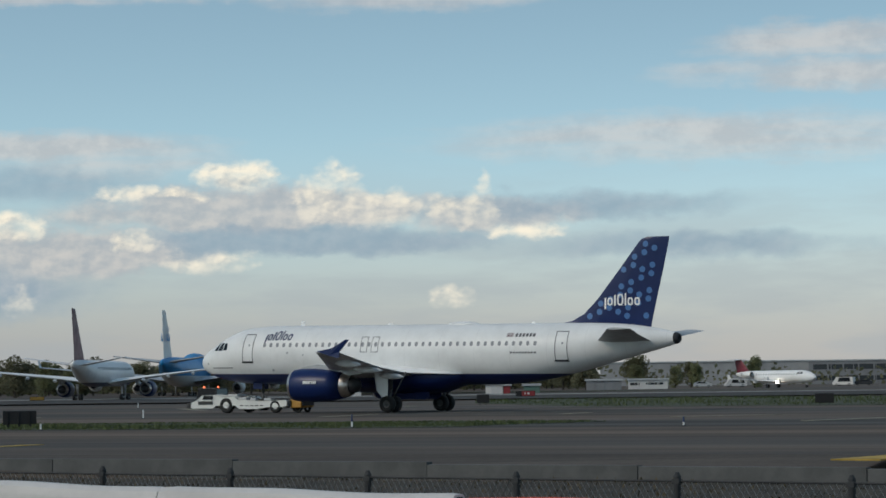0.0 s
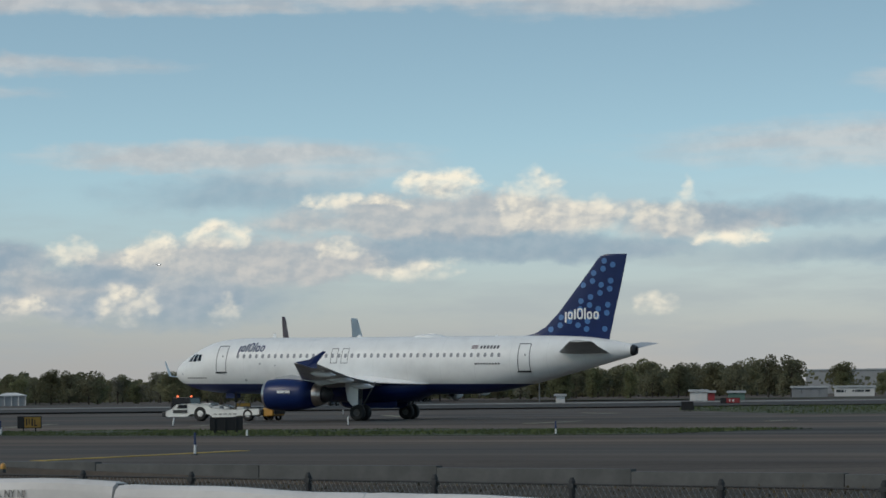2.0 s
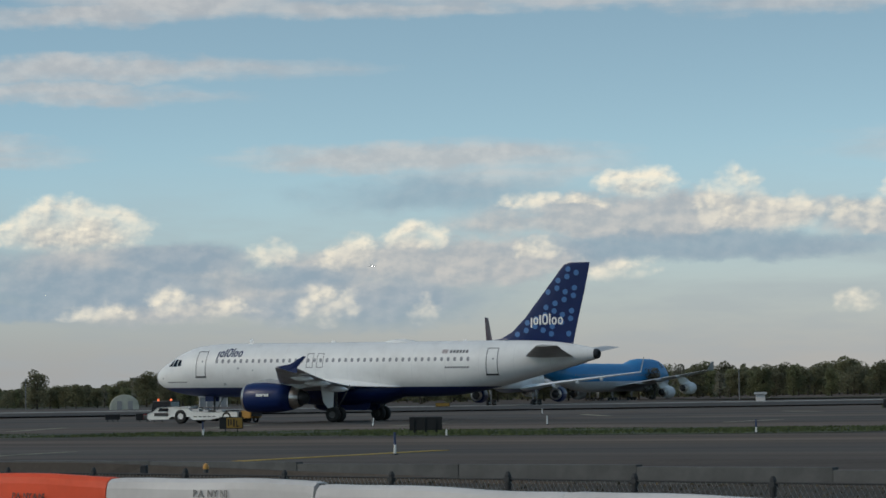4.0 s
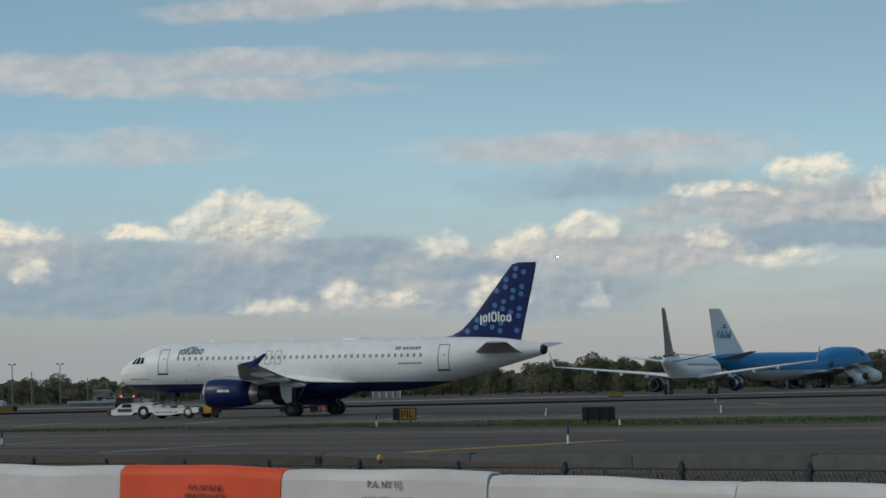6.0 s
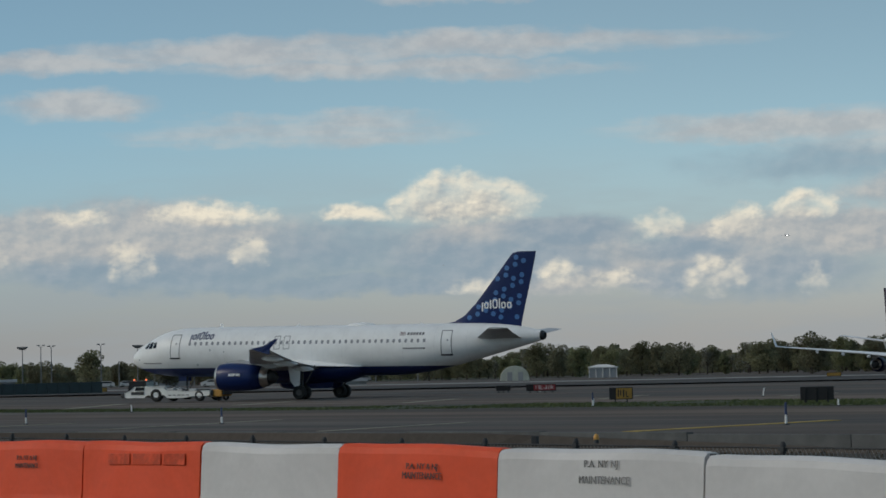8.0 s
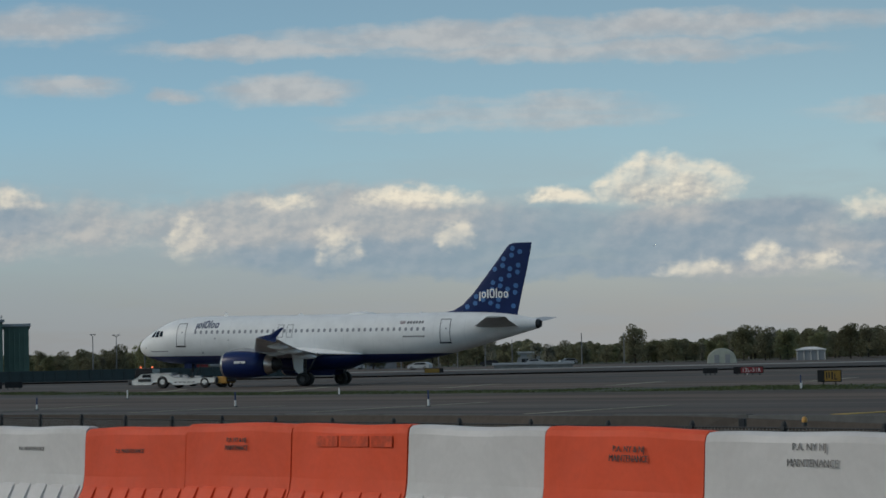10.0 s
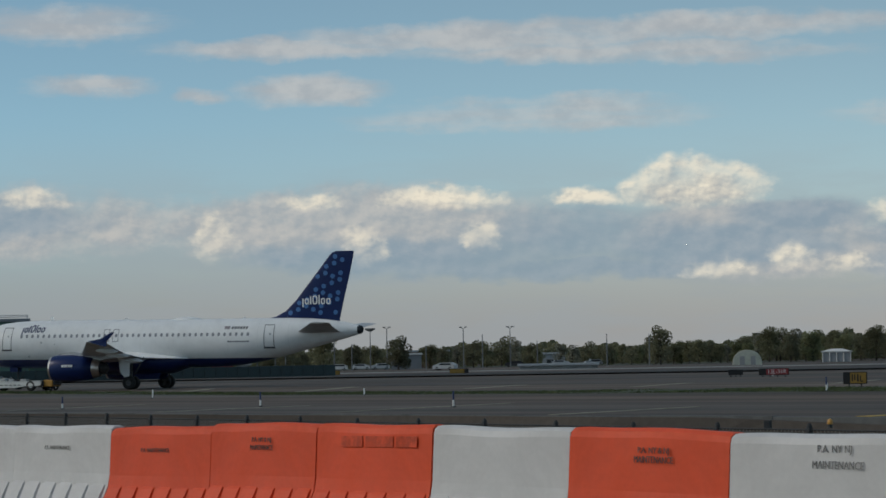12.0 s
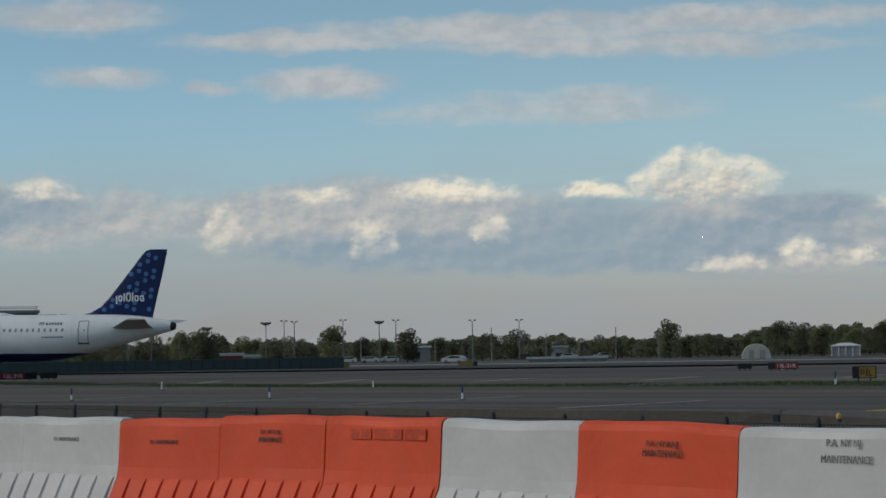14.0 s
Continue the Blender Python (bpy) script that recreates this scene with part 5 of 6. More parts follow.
jumbo, jf, jh = parked_jet("jumbo_jet", "four-engine jumbo jet, sky blue above and white fin", JUMBO, 33.0,
                           ((2.0, 18.5, 16.5, 3.6, .12), (3.3, 20.0, 15.0, 3.8, .12), (12, 27.5, 9.0, 5.0, .11), (21, 34.5, 6.2, 6.0, .1), (31.5, 42.8, 3.6, 7.2, .09)),
                           ((8.3, 53.5, 13.5, .05), (9.4, 55.5, 11.8, .08), (12, 57.9, 10.0, .09), (19.0, 64.2, 5.0, .09), (19.4, 64.8, 4.4, .05)),
                           ((1.2, 58.5, 8.5, 8.0, .1), (10.9, 66.6, 2.6, 9.3, .09)),
                           ((23.0, 11.8, 2.25, 1.4, 4.6, 4.7), (31.0, 20.8, 3.1, 1.4, 4.6, 5.7)),
                           ((31.5, 5.5, (-.75, .75), (-.55, .55), .62), (34.5, 1.9, (-.75, .75), (-.55, .55), .62), (7.8, 0, (0,), (-.45, .45), .6)),
                           two_tone("jumbo_paint", (0.60, 0.62, 0.63), (0.015, 0.22, 0.50), 5.0), WHITE, GREY_PAINT, WHITE, winglet=1.8, windows=(9.0, 56, 6.3, .9))
for side in (-1, 1):
    bm = bmesh.new()
    for k, (w, h) in enumerate(((.5, 1.7), (.5, 1.0), (.45, 1.7), (.45, .6), (.5, 1.7), (.3, 1.0), (.5, 1.7))):
        box(bm, 61.6 + k * .78 - 33, 61.6 + k * .78 + w - 33, side * .62 - .02, side * .62 + .02, 12.6, 12.6 + h)
    box(bm, 63.0 - 33, 64.9 - 33, side * .60 - .02, side * .60 + .02, 14.9, 15.25)
    box(bm, 63.4 - 33, 64.5 - 33, side * .60 - .02, side * .60 + .02, 15.4, 15.75)
    part("title", bm, SKY_BLUE, jf, "sky blue title in plain bars")
SMALL = [(0, 2.1, .03, .03), (.3, 2.1, .4, .4), (1, 2.15, .75, .78), (2, 2.25, 1.05, 1.12), (3.4, 2.35, 1.28, 1.32), (5, 2.4, 1.35, 1.35), (17, 2.4, 1.35, 1.35), (20, 2.6, 1.15, 1.15), (23, 2.85, .75, .75), (25.3, 3.0, .25, .3)]
crj, cf, ch = parked_jet("regional_jet", "white regional jet with red fin and rear engines", SMALL, 13.5,
                         ((1.0, 10.6, 4.8, 1.3, .12), (4, 12.5, 2.8, 1.5, .11), (10.2, 15.8, 1.3, 2.0, .1)),
                         ((3.3, 20.3, 4.8, .06), (3.9, 21.4, 3.9, .08), (6.0, 23.6, 2.3, .09), (6.3, 23.8, 2.1, .08)),
                         ((.1, 23.7, 2.3, 6.25, .1), (3.1, 25.2, 1.2, 6.2, .09)),
                         ((18.2, 2.0, 2.95, .62, 2.6, None),), ((13.5, 1.6, (0,), (-.2, .2), .38), (3.0, 0, (0,), (-.15, .15), .28)),
                         WHITE, material("jet_fin_red", (.16, .02, .03), .4, grain=.3, scale=.5), WHITE, WHITE, winglet=.9, windows=(4.6, 17.5, 2.7, .8))
glow_white = bpy.data.materials.new("landing_light")
glow_white.use_nodes = True
gw = glow_white.node_tree.nodes["Principled BSDF"]
gw.inputs["Emission Color"].default_value, gw.inputs["Emission Strength"].default_value = (1, .93, .8, 1), 12.0
bm = bmesh.new()
bmesh.ops.create_uvsphere(bm, u_segments=8, v_segments=6, radius=.28, matrix=Matrix.Translation((10.2 - 13.5, 1.9, 1.2)))
part("landing_light", bm, glow_white, crj, "lit landing light")
sky_jet, _, _ = parked_jet("approaching_jet", "small distant jet on approach with bright lights", scaled(SMALL, .8), 10.8,
                           scaled(((1.0, 10.6, 4.8, 1.3, .15), (4, 12.5, 2.8, 1.5, .13), (10.2, 15.8, 1.3, 2.0, .12)), .8),
                           scaled(((3.3, 20.3, 4.8, .08), (3.9, 21.4, 3.9, .09), (6.3, 23.8, 2.1, .1)), .8), scaled(((.1, 23.7, 2.3, 6.25, .12), (3.1, 25.2, 1.2, 6.2, .1)), .8),
                           ((14.6, 1.6, 2.36, .5, 2.1, None),), ((10.8, 1.3, (0,), (-.2, .2), .3),), WHITE, GREY_PAINT, WHITE, WHITE)
bm = bmesh.new()
for dy in (-1.5, 1.5):
    bmesh.ops.create_uvsphere(bm, u_segments=8, v_segments=6, radius=.5, matrix=Matrix.Translation((-4.5, dy, 1.2)))
part("landing_light", bm, glow_white, sky_jet, "lit landing lights")
second_jet = copy_thing(sky_jet, Matrix.Identity(4))
second_jet.name = "distant_jet"
second_jet.scale = (.4, .4, .4)
tagged(second_jet, "very distant jet in the sky with a light", "airplane")
sp = bearing_flat(-7.1, 590)
crj.matrix_basis = pose(sp.x, sp.y, ground_height(sp.x, sp.y), 0, 0, 180 - 54)

# ---- trees ----
LEAF = [material(n, c, .8, grain=.35, scale=.25, stain=.3, stain_scale=.12, per_piece=.22) for n, c in (("leaf_dark", (.094, .090, .056)), ("leaf_mid", (.106, .103, .060)), ("leaf_fresh", (.118, .121, .064)), ("leaf_dusty", (.130, .124, .094)))]
for leaf in LEAF:
    # light comes through the thin leaves
    lt = leaf.node_tree
    b = lt.nodes["Principled BSDF"]
    glow = lt.nodes.new("ShaderNodeBsdfTranslucent")
    join = lt.nodes.new("ShaderNodeAddShader")
    lt.links.new(b.inputs["Base Color"].links[0].from_socket, glow.inputs[0])
    lt.links.new(b.outputs[0], join.inputs[0])
    lt.links.new(glow.outputs[0], join.inputs[1])
    lt.links.new(join.outputs[0], lt.nodes["Material Output"].inputs[0])
    b.inputs["Specular IOR Level"].default_value = 0.1
BARK = material("bark", (.06, .05, .04), .9, grain=.3, scale=3)


def tree_meshes(seed, tall, wide, leaves, bare=0.0):
    """Trunk with limbs, and a crown of small leaf clumps."""
    rnd = random.Random(seed)
    bm = bmesh.new()
    tube(bm, (0, 0, -.3), (.1, 0, tall * .45), .028 * tall, .016 * tall, seg=7)
    lumps = []
    for i in range(15):
        a = rnd.uniform(0, 6.28)
        r = wide * rnd.uniform(.15, .62)
        z = tall * rnd.uniform(.16, .86)
        if z > tall * .7:
            r *= .6
        tip = Vector((r * math.cos(a), r * math.sin(a), z))
        tube(bm, (.05, 0, tall * rnd.uniform(.2, .42)), tip, .010 * tall, .003 * tall, seg=5)
        lumps.append((tip, wide * rnd.uniform(.26, .46), tall * rnd.uniform(.10, .19)))
    lumps.append((Vector((0, 0, tall * .55)), wide * .5, tall * .22))
    verts, faces = [], []
    for i in range(leaves * 2):
        c, rr, rz = rnd.choice(lumps)
        while True:
            p = Vector((rnd.uniform(-1, 1), rnd.uniform(-1, 1), rnd.uniform(-1, 1)))
            if .25 < p.length < 1:
                break
        if rnd.random() < .6:
            p.normalize()
        q = c + Vector((p.x * rr, p.y * rr, p.z * rz))
        if rnd.random() < bare or q.z < .1:
            continue
        s = rnd.uniform(.12, .27) * (tall / 8) ** .5
        u = Vector((rnd.gauss(0, 1), rnd.gauss(0, 1), rnd.gauss(0, 1))).normalized()
        v = u.orthogonal().normalized()
        w = (u.cross(v) + Vector((0, 0, .3))).normalized()
        k = len(verts)
        verts += [tuple(q + v * s), tuple(q + w * s * .7), tuple(q - v * s * .9), tuple(q - w * s * .8)]
        faces.append((k, k + 1, k + 2, k + 3))
    me = bpy.data.meshes.new("crown")
    me.from_pydata(verts, [], faces)
    return bm, me


KINDS = []
for i, (tall, wide, leaves, bare, mat) in enumerate(((8, 3.6, 1500, 0, 0), (8, 4.2, 1700, 0, 1), (7, 3.2, 1200, .05, 1), (9, 3.4, 1400, .1, 2), (6, 4.0, 1300, 0, 0), (8, 2.6, 800, .35, 3))):
    bm, me = tree_meshes(20 + i, tall, wide, leaves, bare)
    root = tagged(new("tree"), ("dense dark green broadleaf tree at the airfield edge", "broad green broadleaf tree at the airfield edge", "narrow green tree at the airfield edge", "tall fresh green spring tree", "low bushy dark green tree", "thin half-bare spring tree")[i], "tree", "trees along the airfield edge")
    part("trunk", bm, BARK, root)
    me.materials.append(LEAF[mat])
    crown = new("crown", me)
    crown.parent = root
    KINDS.append((root, tall))


def wood_height(az):
    """How tall the wood stands at that bearing."""
    pts = [(-12, 6.0), (-6, 6.5), (-4.6, 8.0), (-2, 9.2), (2, 9.0), (5.5, 8.6), (8.0, 9.4), (9.4, 8.8), (10.8, 7.2), (12.5, 8.2), (15.0, 8.4), (16.4, 6.6), (18, 6.0), (20, 7.0), (23, 6.4), (25, 6.0), (27.5, 7.6), (29, 6.6), (31, 6.2), (36, 6.5)]
    return float(np.interp(az, [p[0] for p in pts], [p[1] for p in pts]))


rnd = random.Random(5)
used = set()
spots = []
for k in range(290):
    az = -11 + 47 * (k + rnd.uniform(-.4, .4)) / 290
    d = rnd.uniform(640, 760)
    if -12 < az < -3.4 and rnd.random() < .84:
        continue
    if 18 < az < 30 and rnd.random() < .22:
        continue
    spots.append((az, d, wood_height(az) * rnd.uniform(.72, 1.12) * d / 690, rnd.randrange(6)))
for az, h in ((17.35, 9.6), (9.15, 10.2), (8.5, 9.6), (23.0, 8.2), (24.6, 9.0), (-2.6, 10.6), (-3.1, 10.2), (27.4, 9.2), (27.9, 8.8), (-6.7, 8.0), (-4.2, 6.5)):
    spots.append((az, rnd.uniform(600, 640), h, rnd.choice((0, 1, 3))))
for az, d, h, kind in spots:
    root, tall = KINDS[kind]
    p = bearing_flat(az, d)
    m = pose(p.x, p.y, ground_height(p.x, p.y) - .05, 0, 0, rnd.uniform(0, 360)) @ Matrix.Diagonal((h / tall * rnd.uniform(.9, 1.25), h / tall * rnd.uniform(.9, 1.25), h / tall, 1))
    if kind not in used:
        used.add(kind)
        root.matrix_basis = m
    else:
        c = copy_thing(root, Matrix.Identity(4))
        c.matrix_basis = m


def far_wood():
    """Undergrowth and the closed wood behind the single trees."""
    rnd = random.Random(9)
    verts, faces = [], []
    for i in range(90000):
        az = rnd.uniform(-12, 38)
        d = rnd.uniform(770, 840)
        dens = 1.0
        if az < -3.2:
            dens = .03
        if az > 17:
            dens = .75
        if rnd.random() > dens:
            continue
        lim = wood_height(az) * (.70 + .35 * noise.noise(Vector((az * 1.6, 0, 0))) + .22 * noise.noise(Vector((az * 5.0, 3, 0)))) * d / 690
        z = lim * rnd.random() ** .8
        p = bearing_flat(az, d, z)
        s = rnd.uniform(.45, .95)
        u = Vector((rnd.gauss(0, 1), rnd.gauss(0, 1), rnd.gauss(0, 1))).normalized()
        v = u.orthogonal().normalized()
        w = u.cross(v)
        k = len(verts)
        verts += [tuple(p + v * s), tuple(p + w * s * .7), tuple(p - v * s), tuple(p - w * s * .8)]
        faces.append((k, k + 1, k + 2, k + 3))
    me = bpy.data.meshes.new("far_wood")
    me.from_pydata(verts, [], faces)
    me.materials.append(LEAF[1])
    return tagged(new("far_wood", me), "distant dark green wood closing the airfield", "trees", kind="stuff")


far_wood()

# ---- buildings and far clutter ----
CLAD = material("grey_cladding", (.20, .205, .215), .7, grain=.08, scale=.3, stain=.25, stain_scale=.06)
CLAD_PALE = material("pale_cladding", (.30, .305, .31), .7, grain=.08, scale=.3, stain=.25, stain_scale=.06)
GLASS_DARK = material("dark_glazing", (.03, .035, .04), .15)
GREEN_CLAD = material("green_cladding", (.095, .165, .135), .6, grain=.08, scale=.5, stain=.2, stain_scale=.1)
TEAL_FENCE = material("teal_sheeting", (.032, .052, .054), .6, grain=.12, scale=.6, stain=.3, stain_scale=.2)


def block(name, label, category, az0, az1, d, z1, mat, depth=20.0, bays=0, roof=None, windows=(), d1=None):
    """A building between two bearings, its long wall towards the eye, with roof edge, bays and window bands."""
    p0, p1 = bearing_flat(az0, d), bearing_flat(az1, d1 or d)
    v = p1 - p0
    L = v.length
    root = tagged(new(name), label, category)
    bm = bmesh.new()
    box(bm, 0, L, 0, depth, -1.0, z1, .05)
    wall = part("wall", bm, mat, root)
    bm = bmesh.new()
    box(bm, -.3, L + .3, -.3, depth + .3, z1, z1 + .45, .05)
    part("roof", bm, roof or GREY_PAINT, root)
    for i in range(1, bays):
        bm = bmesh.new()
        box(bm, L * i / bays - .12, L * i / bays + .12, -.12, .04, -.5, z1 - .05, .02)
        part("wall_rib", bm, mat, root)
    for f0, f1, za, zb, n in windows:
        for i in range(n):
            a, b = f0 + (f1 - f0) * i / n, f0 + (f1 - f0) * (i + .9) / n
            bm = bmesh.new()
            box(bm, a * L, b * L, -.06, .05, za, zb, .02)
            part("window", bm, GLASS_DARK, root)
    root.matrix_basis = pose(p0.x, p0.y, 0, 0, 0, math.degrees(math.atan2(v.y, v.x)))
    return root


block("hangar", "long grey clad hangar behind the taxiway", "hangar", -3.4, -7.9, 860, 7.4, CLAD_PALE, 60, 9)
block("terminal_wing", "grey airport building with dark window bands", "building", -7.86, -12.6, 840, 7.2, CLAD, 60, 10, windows=((.02, .98, 4.6, 6.2, 14), (.02, .98, 1.2, 2.6, 14)))
block("office_block", "grey flat-roofed building behind the hangar", "building", -10.2, -13.0, 900, 10.5, CLAD, 40, 6, windows=((.05, .95, 6.5, 8.0, 10),))
hall = block("green_hall", "tall green metal-clad hall with a pale roof railing", "hall", 36.0, 30.9, 400, 8.95, GREEN_CLAD, 40, 12, CLAD_PALE)
for z in (9.65, 9.9):
    bm = bmesh.new()
    tube(bm, (0, 0, z), (35.6, 0, z), .06, seg=6)
    part("roof_rail", bm, SIGN_WHITE, hall)
for k in range(16):
    bm = bmesh.new()
    tube(bm, (.3 + k * 2.34, 0, 9.35), (.3 + k * 2.34, 0, 9.92), .06, seg=6)
    part("rail_post", bm, SIGN_WHITE, hall)
block("green_annex", "lower green metal-clad annex", "hall", 30.88, 30.35, 405, 8.35, GREEN_CLAD, 30, 5)
block("low_house", "white-roofed low house among trees", "house", 23.15, 22.5, 640, 3.4, CLAD, 8, 2, SIGN_WHITE, windows=((.1, .6, .6, 1.8, 2),))
block("low_house", "pale low house among trees", "house", 19.9, 19.4, 700, 3.0, CLAD_PALE, 8, 2, windows=((.2, .8, .6, 1.6, 3),))
block("low_house", "reddish low building among the trees", "house", 23.0, 21.9, 730, 4.4, material("brick_red", (.16, .09, .07), .8, grain=.15, scale=1.0), 8, 3, windows=((.2, .8, 1.6, 2.6, 4),))
block("container", "orange-red covered container behind the fence", "container", 27.0, 26.55, 420, 2.1, SIGN_RED, 4, 3)
block("container", "pale container behind the fence", "container", 26.5, 26.2, 420, 1.8, CLAD_PALE, 4, 2)
block("trailer", "grey site trailer beside the hangar", "trailer", -3.1, -3.86, 600, 1.9, CLAD, 4, 4)
block("trailer", "white site trailer with windows", "trailer", -4.0, -4.85, 610, 1.9, SIGN_WHITE, 4, 4, windows=((.05, .3, .8, 1.4, 2), (.45, .9, .9, 1.4, 4)))
block("equipment_hut", "white equipment hut with red end", "hut", -.93, -1.3, 500, 1.4, SIGN_WHITE, 3, 3)
block("equipment_hut", "rusty red equipment hut", "hut", -1.32, -1.46, 500, 1.2, SIGN_RED, 3, 0)
block("utility_cabinet", "small white cabinet in the field", "cabinet", 1.95, 1.75, 480, .9, SIGN_WHITE, 1.2, 0)
block("green_tank_hut", "low dark green hut in the field", "hut", -1.75, -2.1, 520, 1.1, GREEN_CLAD, 3, 2)


def shed():
    root = tagged(new("field_shelter"), "small white-roofed open shelter on posts", "shelter")
    bm = bmesh.new()
    loft(bm, [[Vector((x * k, y * k, z)) for x, y in ((-3.4, -2), (3.4, -2), (3.4, 2), (-3.4, 2))] for z, k in ((1.95, 1.0), (2.15, 1.02), (2.75, .35))])
    part("roof", bm, SIGN_WHITE, root)
    bm = bmesh.new()
    box(bm, -3.1, 3.1, -1.7, 1.7, -.4, 1.95, .04)
    part("wall", bm, CLAD_PALE, root)
    for i in range(5):
        bm = bmesh.new()
        tube(bm, (-3.1 + i * 1.55, -1.85, -.5), (-3.1 + i * 1.55, -1.85, 2.0), .09, seg=8)
        part("post", bm, SIGN_WHITE, root)
    p = bearing_flat(13.6, 600)
    root.matrix_basis = pose(p.x, p.y, .1, 0, 0, 13)


shed()


def dome_tank():
    root = tagged(new("dome_shelter"), "pale greenish half-round arched shelter", "shelter")
    bm = bmesh.new()
    rings = []
    for y in (-3, -2.9, 2.9, 3):
        k = .96 if abs(y) == 3 else 1.0
        rings.append([Vector((3.0 * k * math.cos(a), y, -.3 + 3.1 * k * math.sin(a) ** .8)) for a in [math.pi * i / 16 for i in range(17)]])
    loft(bm, rings)
    part("arch", bm, material("pale_green_plastic", (.42, .43, .36), .5, grain=.1, scale=.8, stain=.25, stain_scale=.5), root)
    for x in (-1.0, 1.2):
        bm = bmesh.new()
        box(bm, x - .5, x + .5, -3.06, -3.0, -.3, 1.5, .02)
        part("door", bm, CLAD_PALE, root)
    p = bearing_flat(15.5, 545)
    root.matrix_basis = pose(p.x, p.y, .1, 0, 0, 15)


dome_tank()


def blast_fence():
    """Ribbed dark sheet fence at the far edge."""
    root = tagged(new("sheet_fence"), "dark teal ribbed sheet fence across the far apron", "fence")
    p0, p1 = Vector((-250, 238, 0)), Vector((-147.5, 326, 0))
    v = p1 - p0
    L = v.length
    n = int(L / 1.5)
    me = me2 = None
    for i in range(n):
        if me is None:
            bm = bmesh.new()
            box(bm, 0, 1.46, -.05, .05, 0, 1.85, .01)
            ob = part("panel", bm, TEAL_FENCE, root)
            me = ob.data
            bm = bmesh.new()
            box(bm, -.06, .06, -.16, .0, 0, 1.92, .015)
            o2 = part("rib", bm, TEAL_FENCE, root)
            me2 = o2.data
        else:
            ob, o2 = new("panel", me), new("rib", me2)
            ob.parent = o2.parent = root
        ob.matrix_basis = Matrix.Translation((i * 1.5, 0, 0))
        o2.matrix_basis = Matrix.Translation((i * 1.5, -.05, 0))
    root.matrix_basis = pose(p0.x, p0.y, -.2, 0, 0, math.degrees(math.atan2(v.y, v.x)))


blast_fence()


def light_mast(az, d, h, kind):
    root = tagged(new("light_mast"), ("grey twin-head light mast beyond airfield", "grey mast with a flat lamp frame", "thin grey pole among the trees")[kind], "light pole", "masts beyond the airfield")
    bm = bmesh.new()
    tube(bm, (0, 0, -1), (0, 0, h), .16, .09, seg=8)
    part("pole", bm, MAST_GREY, root)
    if kind == 0:
        for s in (-1, 1):
            bm = bmesh.new()
            tube(bm, (0, 0, h - .1), (s * .75, 0, h + .25), .05, seg=6)
            arm = part("arm", bm, MAST_GREY, root)
            bm = bmesh.new()
            box(bm, s * .6 - .35, s * .6 + .35, -.2, .2, h + .2, h + .42, .05)
            part("lamp_head", bm, MAST_GREY, arm)
    elif kind == 1:
        bm = bmesh.new()
        loft(bm, [[Vector((x * k, y * k, z)) for x, y in ((-1, -.6), (1, -.6), (1, .6), (-1, .6))] for z, k in ((h - .5, .4), (h, 1.1), (h + .25, 1.1))])
        part("lamp_frame", bm, MAST_GREY, root)
    p = bearing_flat(az, d)
    root.matrix_basis = pose(p.x, p.y, 0, 0, 0, rnd.uniform(-20, 20))


for az, h, kind in ((26.04, 9.6, 1), (25.65, 9.8, 0), (25.43, 9.6, 0), (24.38, 9.8, 0), (23.6, 9.5, 1), (23.24, 9.6, 0), (21.59, 9.3, 0), (20.58, 9.2, 0), (21.18, 7.6, 2), (18.5, 7.2, 2), (17.59, 7.0, 2), (29.0, 9.2, 0), (28.5, 9.0, 0), (27.3, 8.6, 1), (24.0, 6.0, 2), (20.0, 6.0, 2), (22.4, 5.4, 2), (2.3, 6.5, 2), (27.9, 6.2, 2)):
    light_mast(az, 620 if kind < 2 else 600, h, kind)


def parked_car(az, d, van, paint, label, turn=0.0):
    root = tagged(new("parked_van" if van else "parked_car"), label, "van" if van else "car", "vehicles in the far car park")
    L, Hh = (5.2, 2.1) if van else (4.5, 1.45)
    side = [(-L / 2, .3), (-L / 2, .85), (-L / 2 + .25, 1.0), (-L / 2 + (.5 if van else 1.1), 1.05), (-L / 2 + (.9 if van else 1.6), Hh), (L / 2 - (.1 if van else .9), Hh), (L / 2 - .02, 1.0), (L / 2, .3)]
    bm = bmesh.new()
    loft(bm, [[Vector((x, y, z)) for x, z in side] for y in (-.88, .88)])
    bmesh.ops.triangulate(bm, faces=[f for f in bm.faces if len(f.verts) > 4])
    body = part("body", bm, paint, root)
    for s in (-1, 1):
        bm = bmesh.new()
        loft(bm, [[Vector((x, s * y, z)) for x, z in ((-L / 2 + 1.3, 1.0), (L / 2 - .6, 1.0), (L / 2 - .9, Hh - .12), (-L / 2 + 1.7, Hh - .12))] for y in (.87, .895)])
        part("side_window", bm, COCKPIT, body)
        for x in (-L * .3, L * .3):
            bm = tyre_mesh(.33, .22)
            bmesh.ops.translate(bm, verts=bm.verts[:], vec=(x, s * .8, .33))
            part("wheel", bm, RUBBER, root)
    p = bearing_flat(az, d)
    root.matrix_basis = pose(p.x, p.y, ground_height(p.x, p.y) + .02, 0, 0, az + turn)


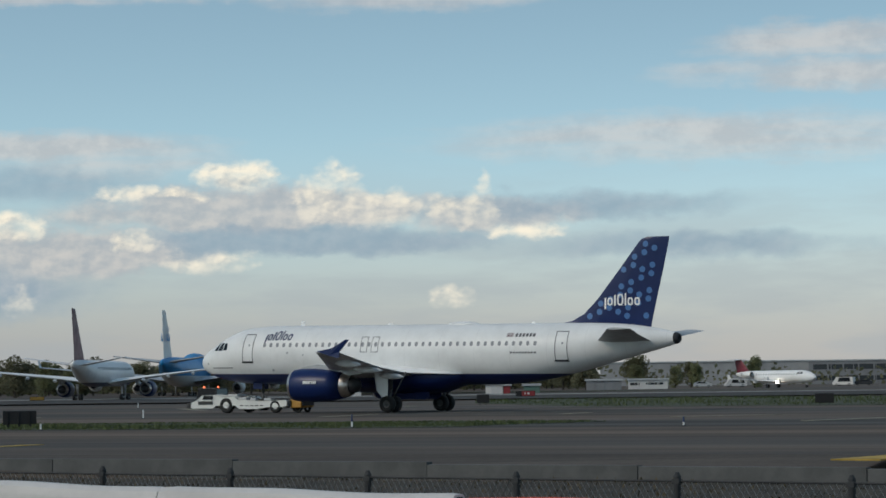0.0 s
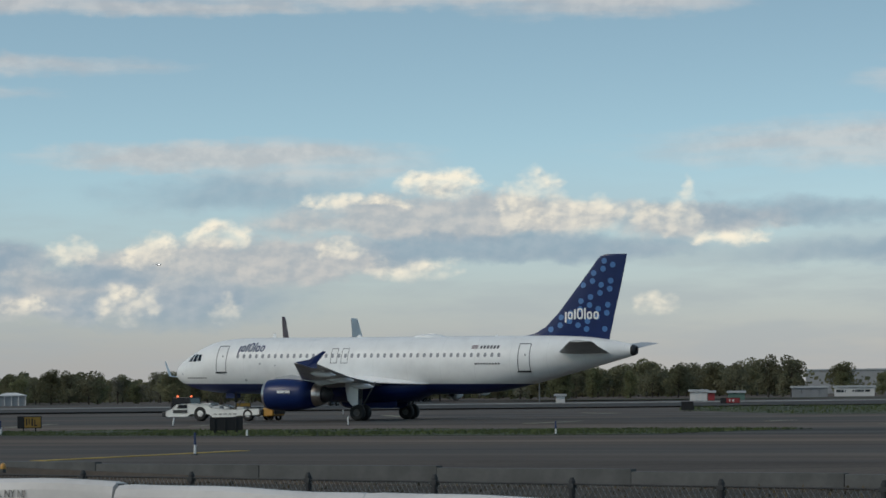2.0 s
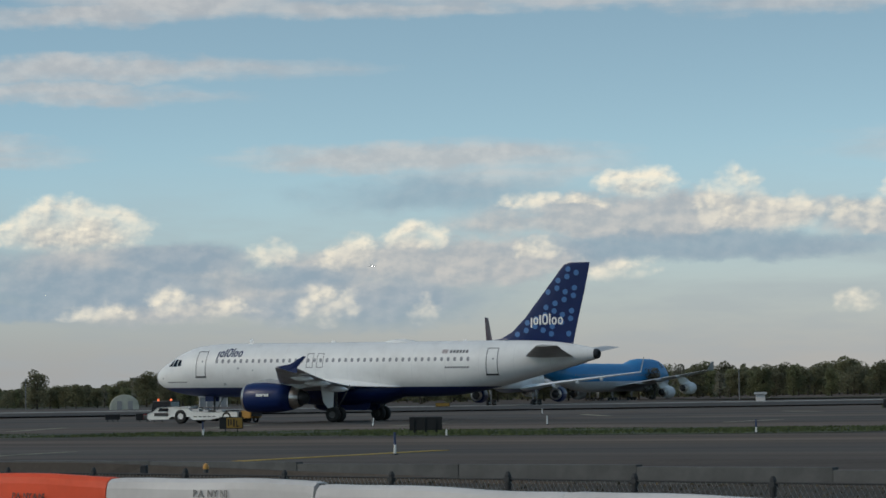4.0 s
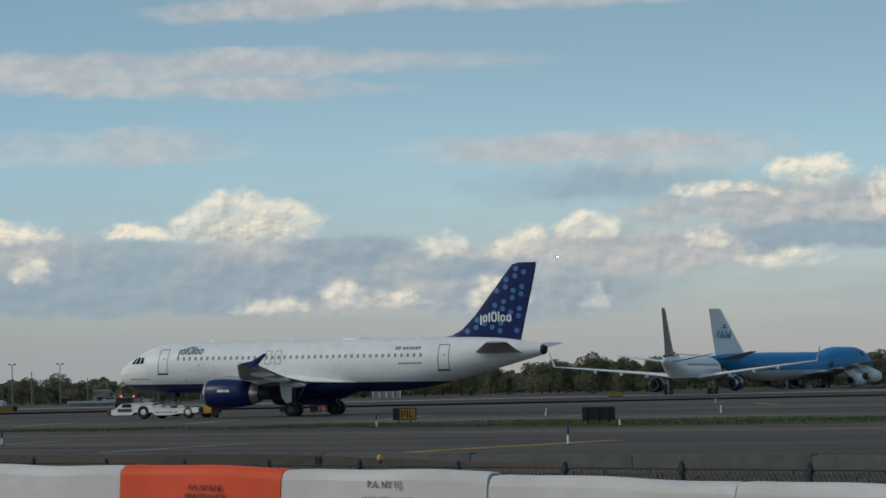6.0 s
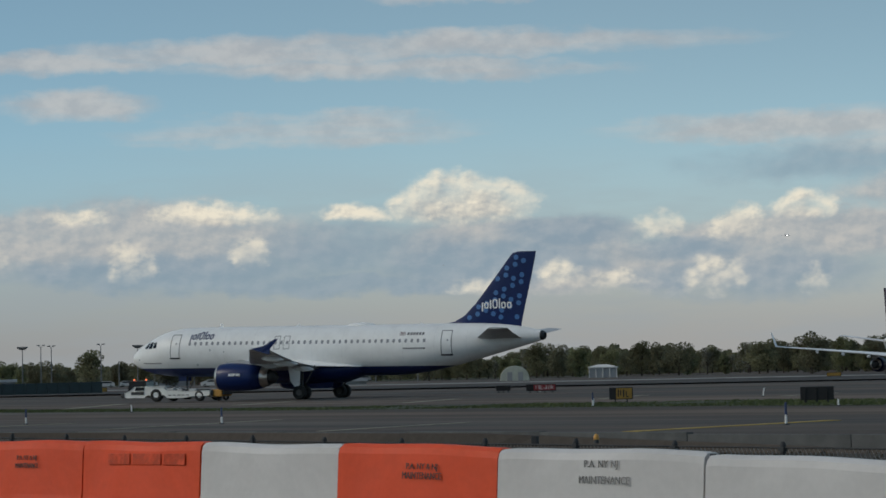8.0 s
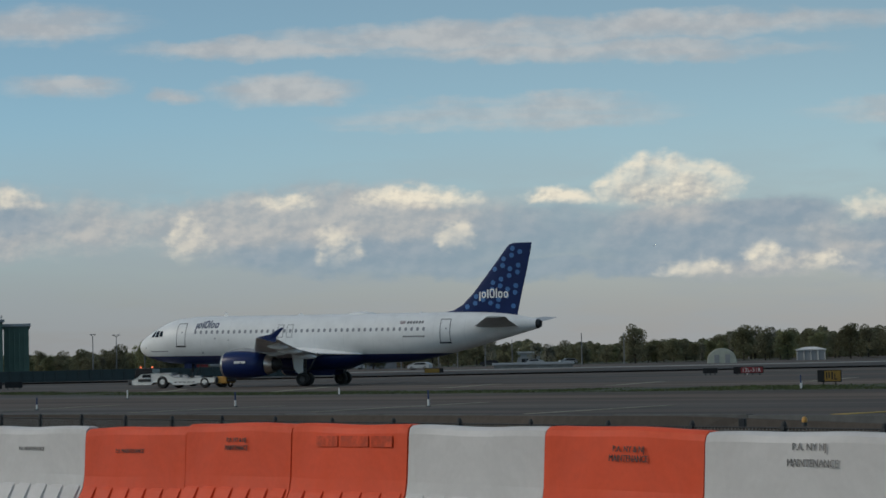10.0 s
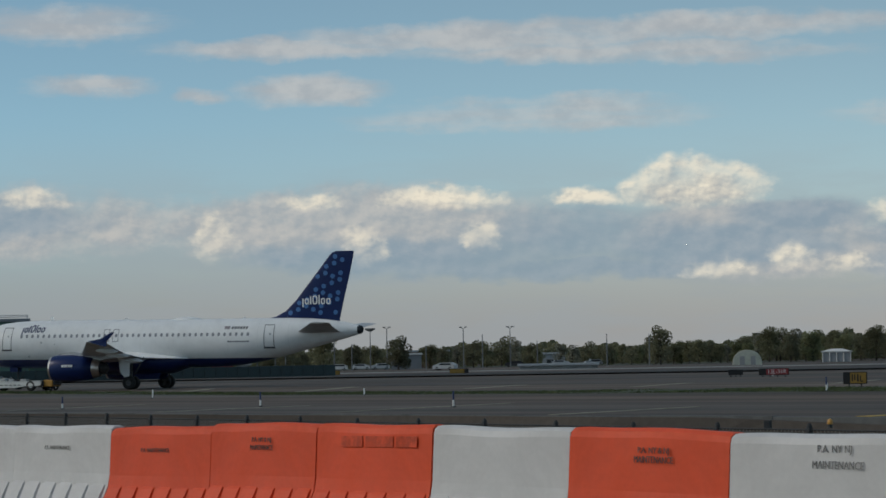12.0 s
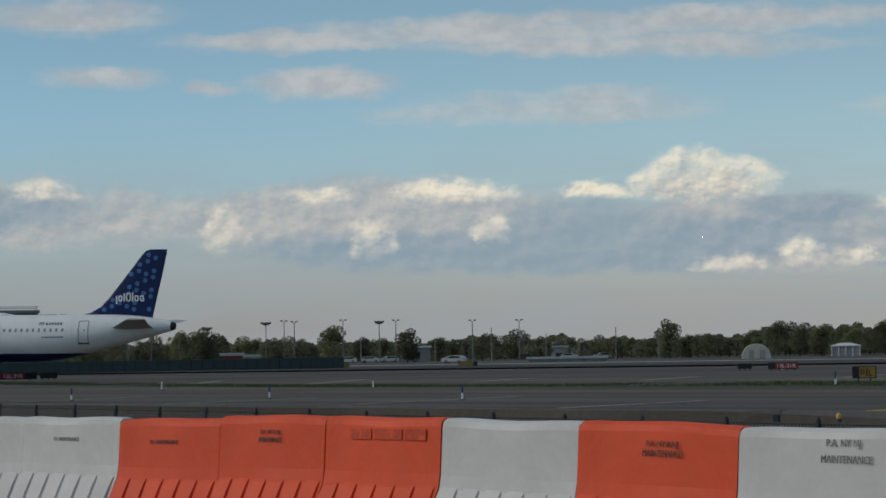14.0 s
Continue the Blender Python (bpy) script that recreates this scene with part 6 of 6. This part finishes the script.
for i, (az, d, van, c) in enumerate(((24.3, 620, 0, 0), (23.8, 625, 0, 0), (23.4, 630, 0, 0), (22.0, 520, 0, 2), (21.95, 560, 0, 0), (19.5, 660, 0, 2), (18.8, 660, 0, 2), (28.6, 520, 0, 0), (20.5, 640, 0, 1), (25.0, 520, 0, 0), (-6.3, 640, 1, 0), (-8.6, 640, 1, 0), (-9.0, 640, 0, 1), (-5.6, 640, 0, 2))):
    parked_car(az, d, van, (SIGN_WHITE, DARK, GREY_PAINT)[c], ("white parked vehicle far across the airfield", "dark parked vehicle far across the airfield", "grey parked vehicle far across the airfield")[c], (0, 180, 15, -20)[i % 4])
strip_wall = block("low_wall", "low pale concrete wall beside the car park", "wall", 20.4, 18.7, 500, .55, PALE_CONCRETE, .5, 6)


# ---- what moves ----
def heading_pose(p, az, z=0.0):
    """A jet at p that points along the bearing az (degrees to the left of +y)."""
    return pose(p.x, p.y, z, 0, 0, az - 90)


def motions():
    walk(airliner, [(t, pose(x, y, 0, 0, 0.65, -h)) for t, x, y, h in TAXI])
    # the tug holds the nose wheels, 12.64 m ahead of the main wheels
    rows = []
    for t, x, y, h in TAXI:
        a = radians(h)
        rows.append((t, pose(x - 12.64 * math.cos(a), y + 12.64 * math.sin(a), 0, 0, 0, -h)))
    walk(tug, rows)
    # the twin jet rolls slowly away
    rows = []
    for t, az, d in ((0, 7.91, 391), (1.5, 7.83, 396), (3, 7.76, 401), (6, 7.61, 411), (7.5, 7.565, 416), (14, 7.4, 438)):
        fin = bearing_flat(az, d)
        go = -3.0
        p = fin + Vector((-math.sin(radians(go)), math.cos(radians(go)), 0)) * 22.8
        rows.append((t, heading_pose(p, go, -.12)))
    walk(delta, rows)
    # the jumbo swings to the right behind it
    rows = []
    for t, az, d, go in ((0, 6.0, 586, -2), (1.5, 6.24, 592, -9), (3, 6.47, 599, -16), (6, 6.584, 611, -28), (7.5, 6.6, 617, -34), (10, 6.6, 626, -43), (14, 6.3, 638, -55)):
        fin = bearing_flat(az, d)
        p = fin + Vector((-math.sin(radians(go)), math.cos(radians(go)), 0)) * 35.5
        rows.append((t, heading_pose(p, go, -.75)))
    walk(jumbo, rows)
    # a jet on approach
    rows = []
    for t, az, el in ((0, 10.82, 2.785), (1.5, 10.56, 2.777), (3, 10.30, 2.765), (6, 9.86, 2.74), (7.5, 9.654, 2.735), (14, 8.85, 2.70)):
        rows.append((t, Matrix.Translation((0, 0, bearing(az, el, 4300).z)) @ heading_pose(bearing_flat(az, 4300), -150)))
    walk(sky_jet, rows)
    walk(second_jet, [(t, Matrix.Translation((0, 0, bearing(az, el, 4700).z)) @ heading_pose(bearing_flat(az, 4700), -160)) for t, az, el in ((0, 17.25, 2.21), (6, 17.09, 2.248), (11.3, 16.784, 2.352), (14, 16.6, 2.40))])
    # wheels of the towed pair turn at its pace
    for tyre, at, r in SPINNERS:
        root = tyre.parent.parent or tyre.parent
        if root not in (airliner, tug):
            continue
        step, pace = 2 / 30, 9.4
        walk(tyre, [(k * step, pose(*at, 0, -math.degrees(pace * k * step / r) % 360, 0)) for k in range(211)])


motions()
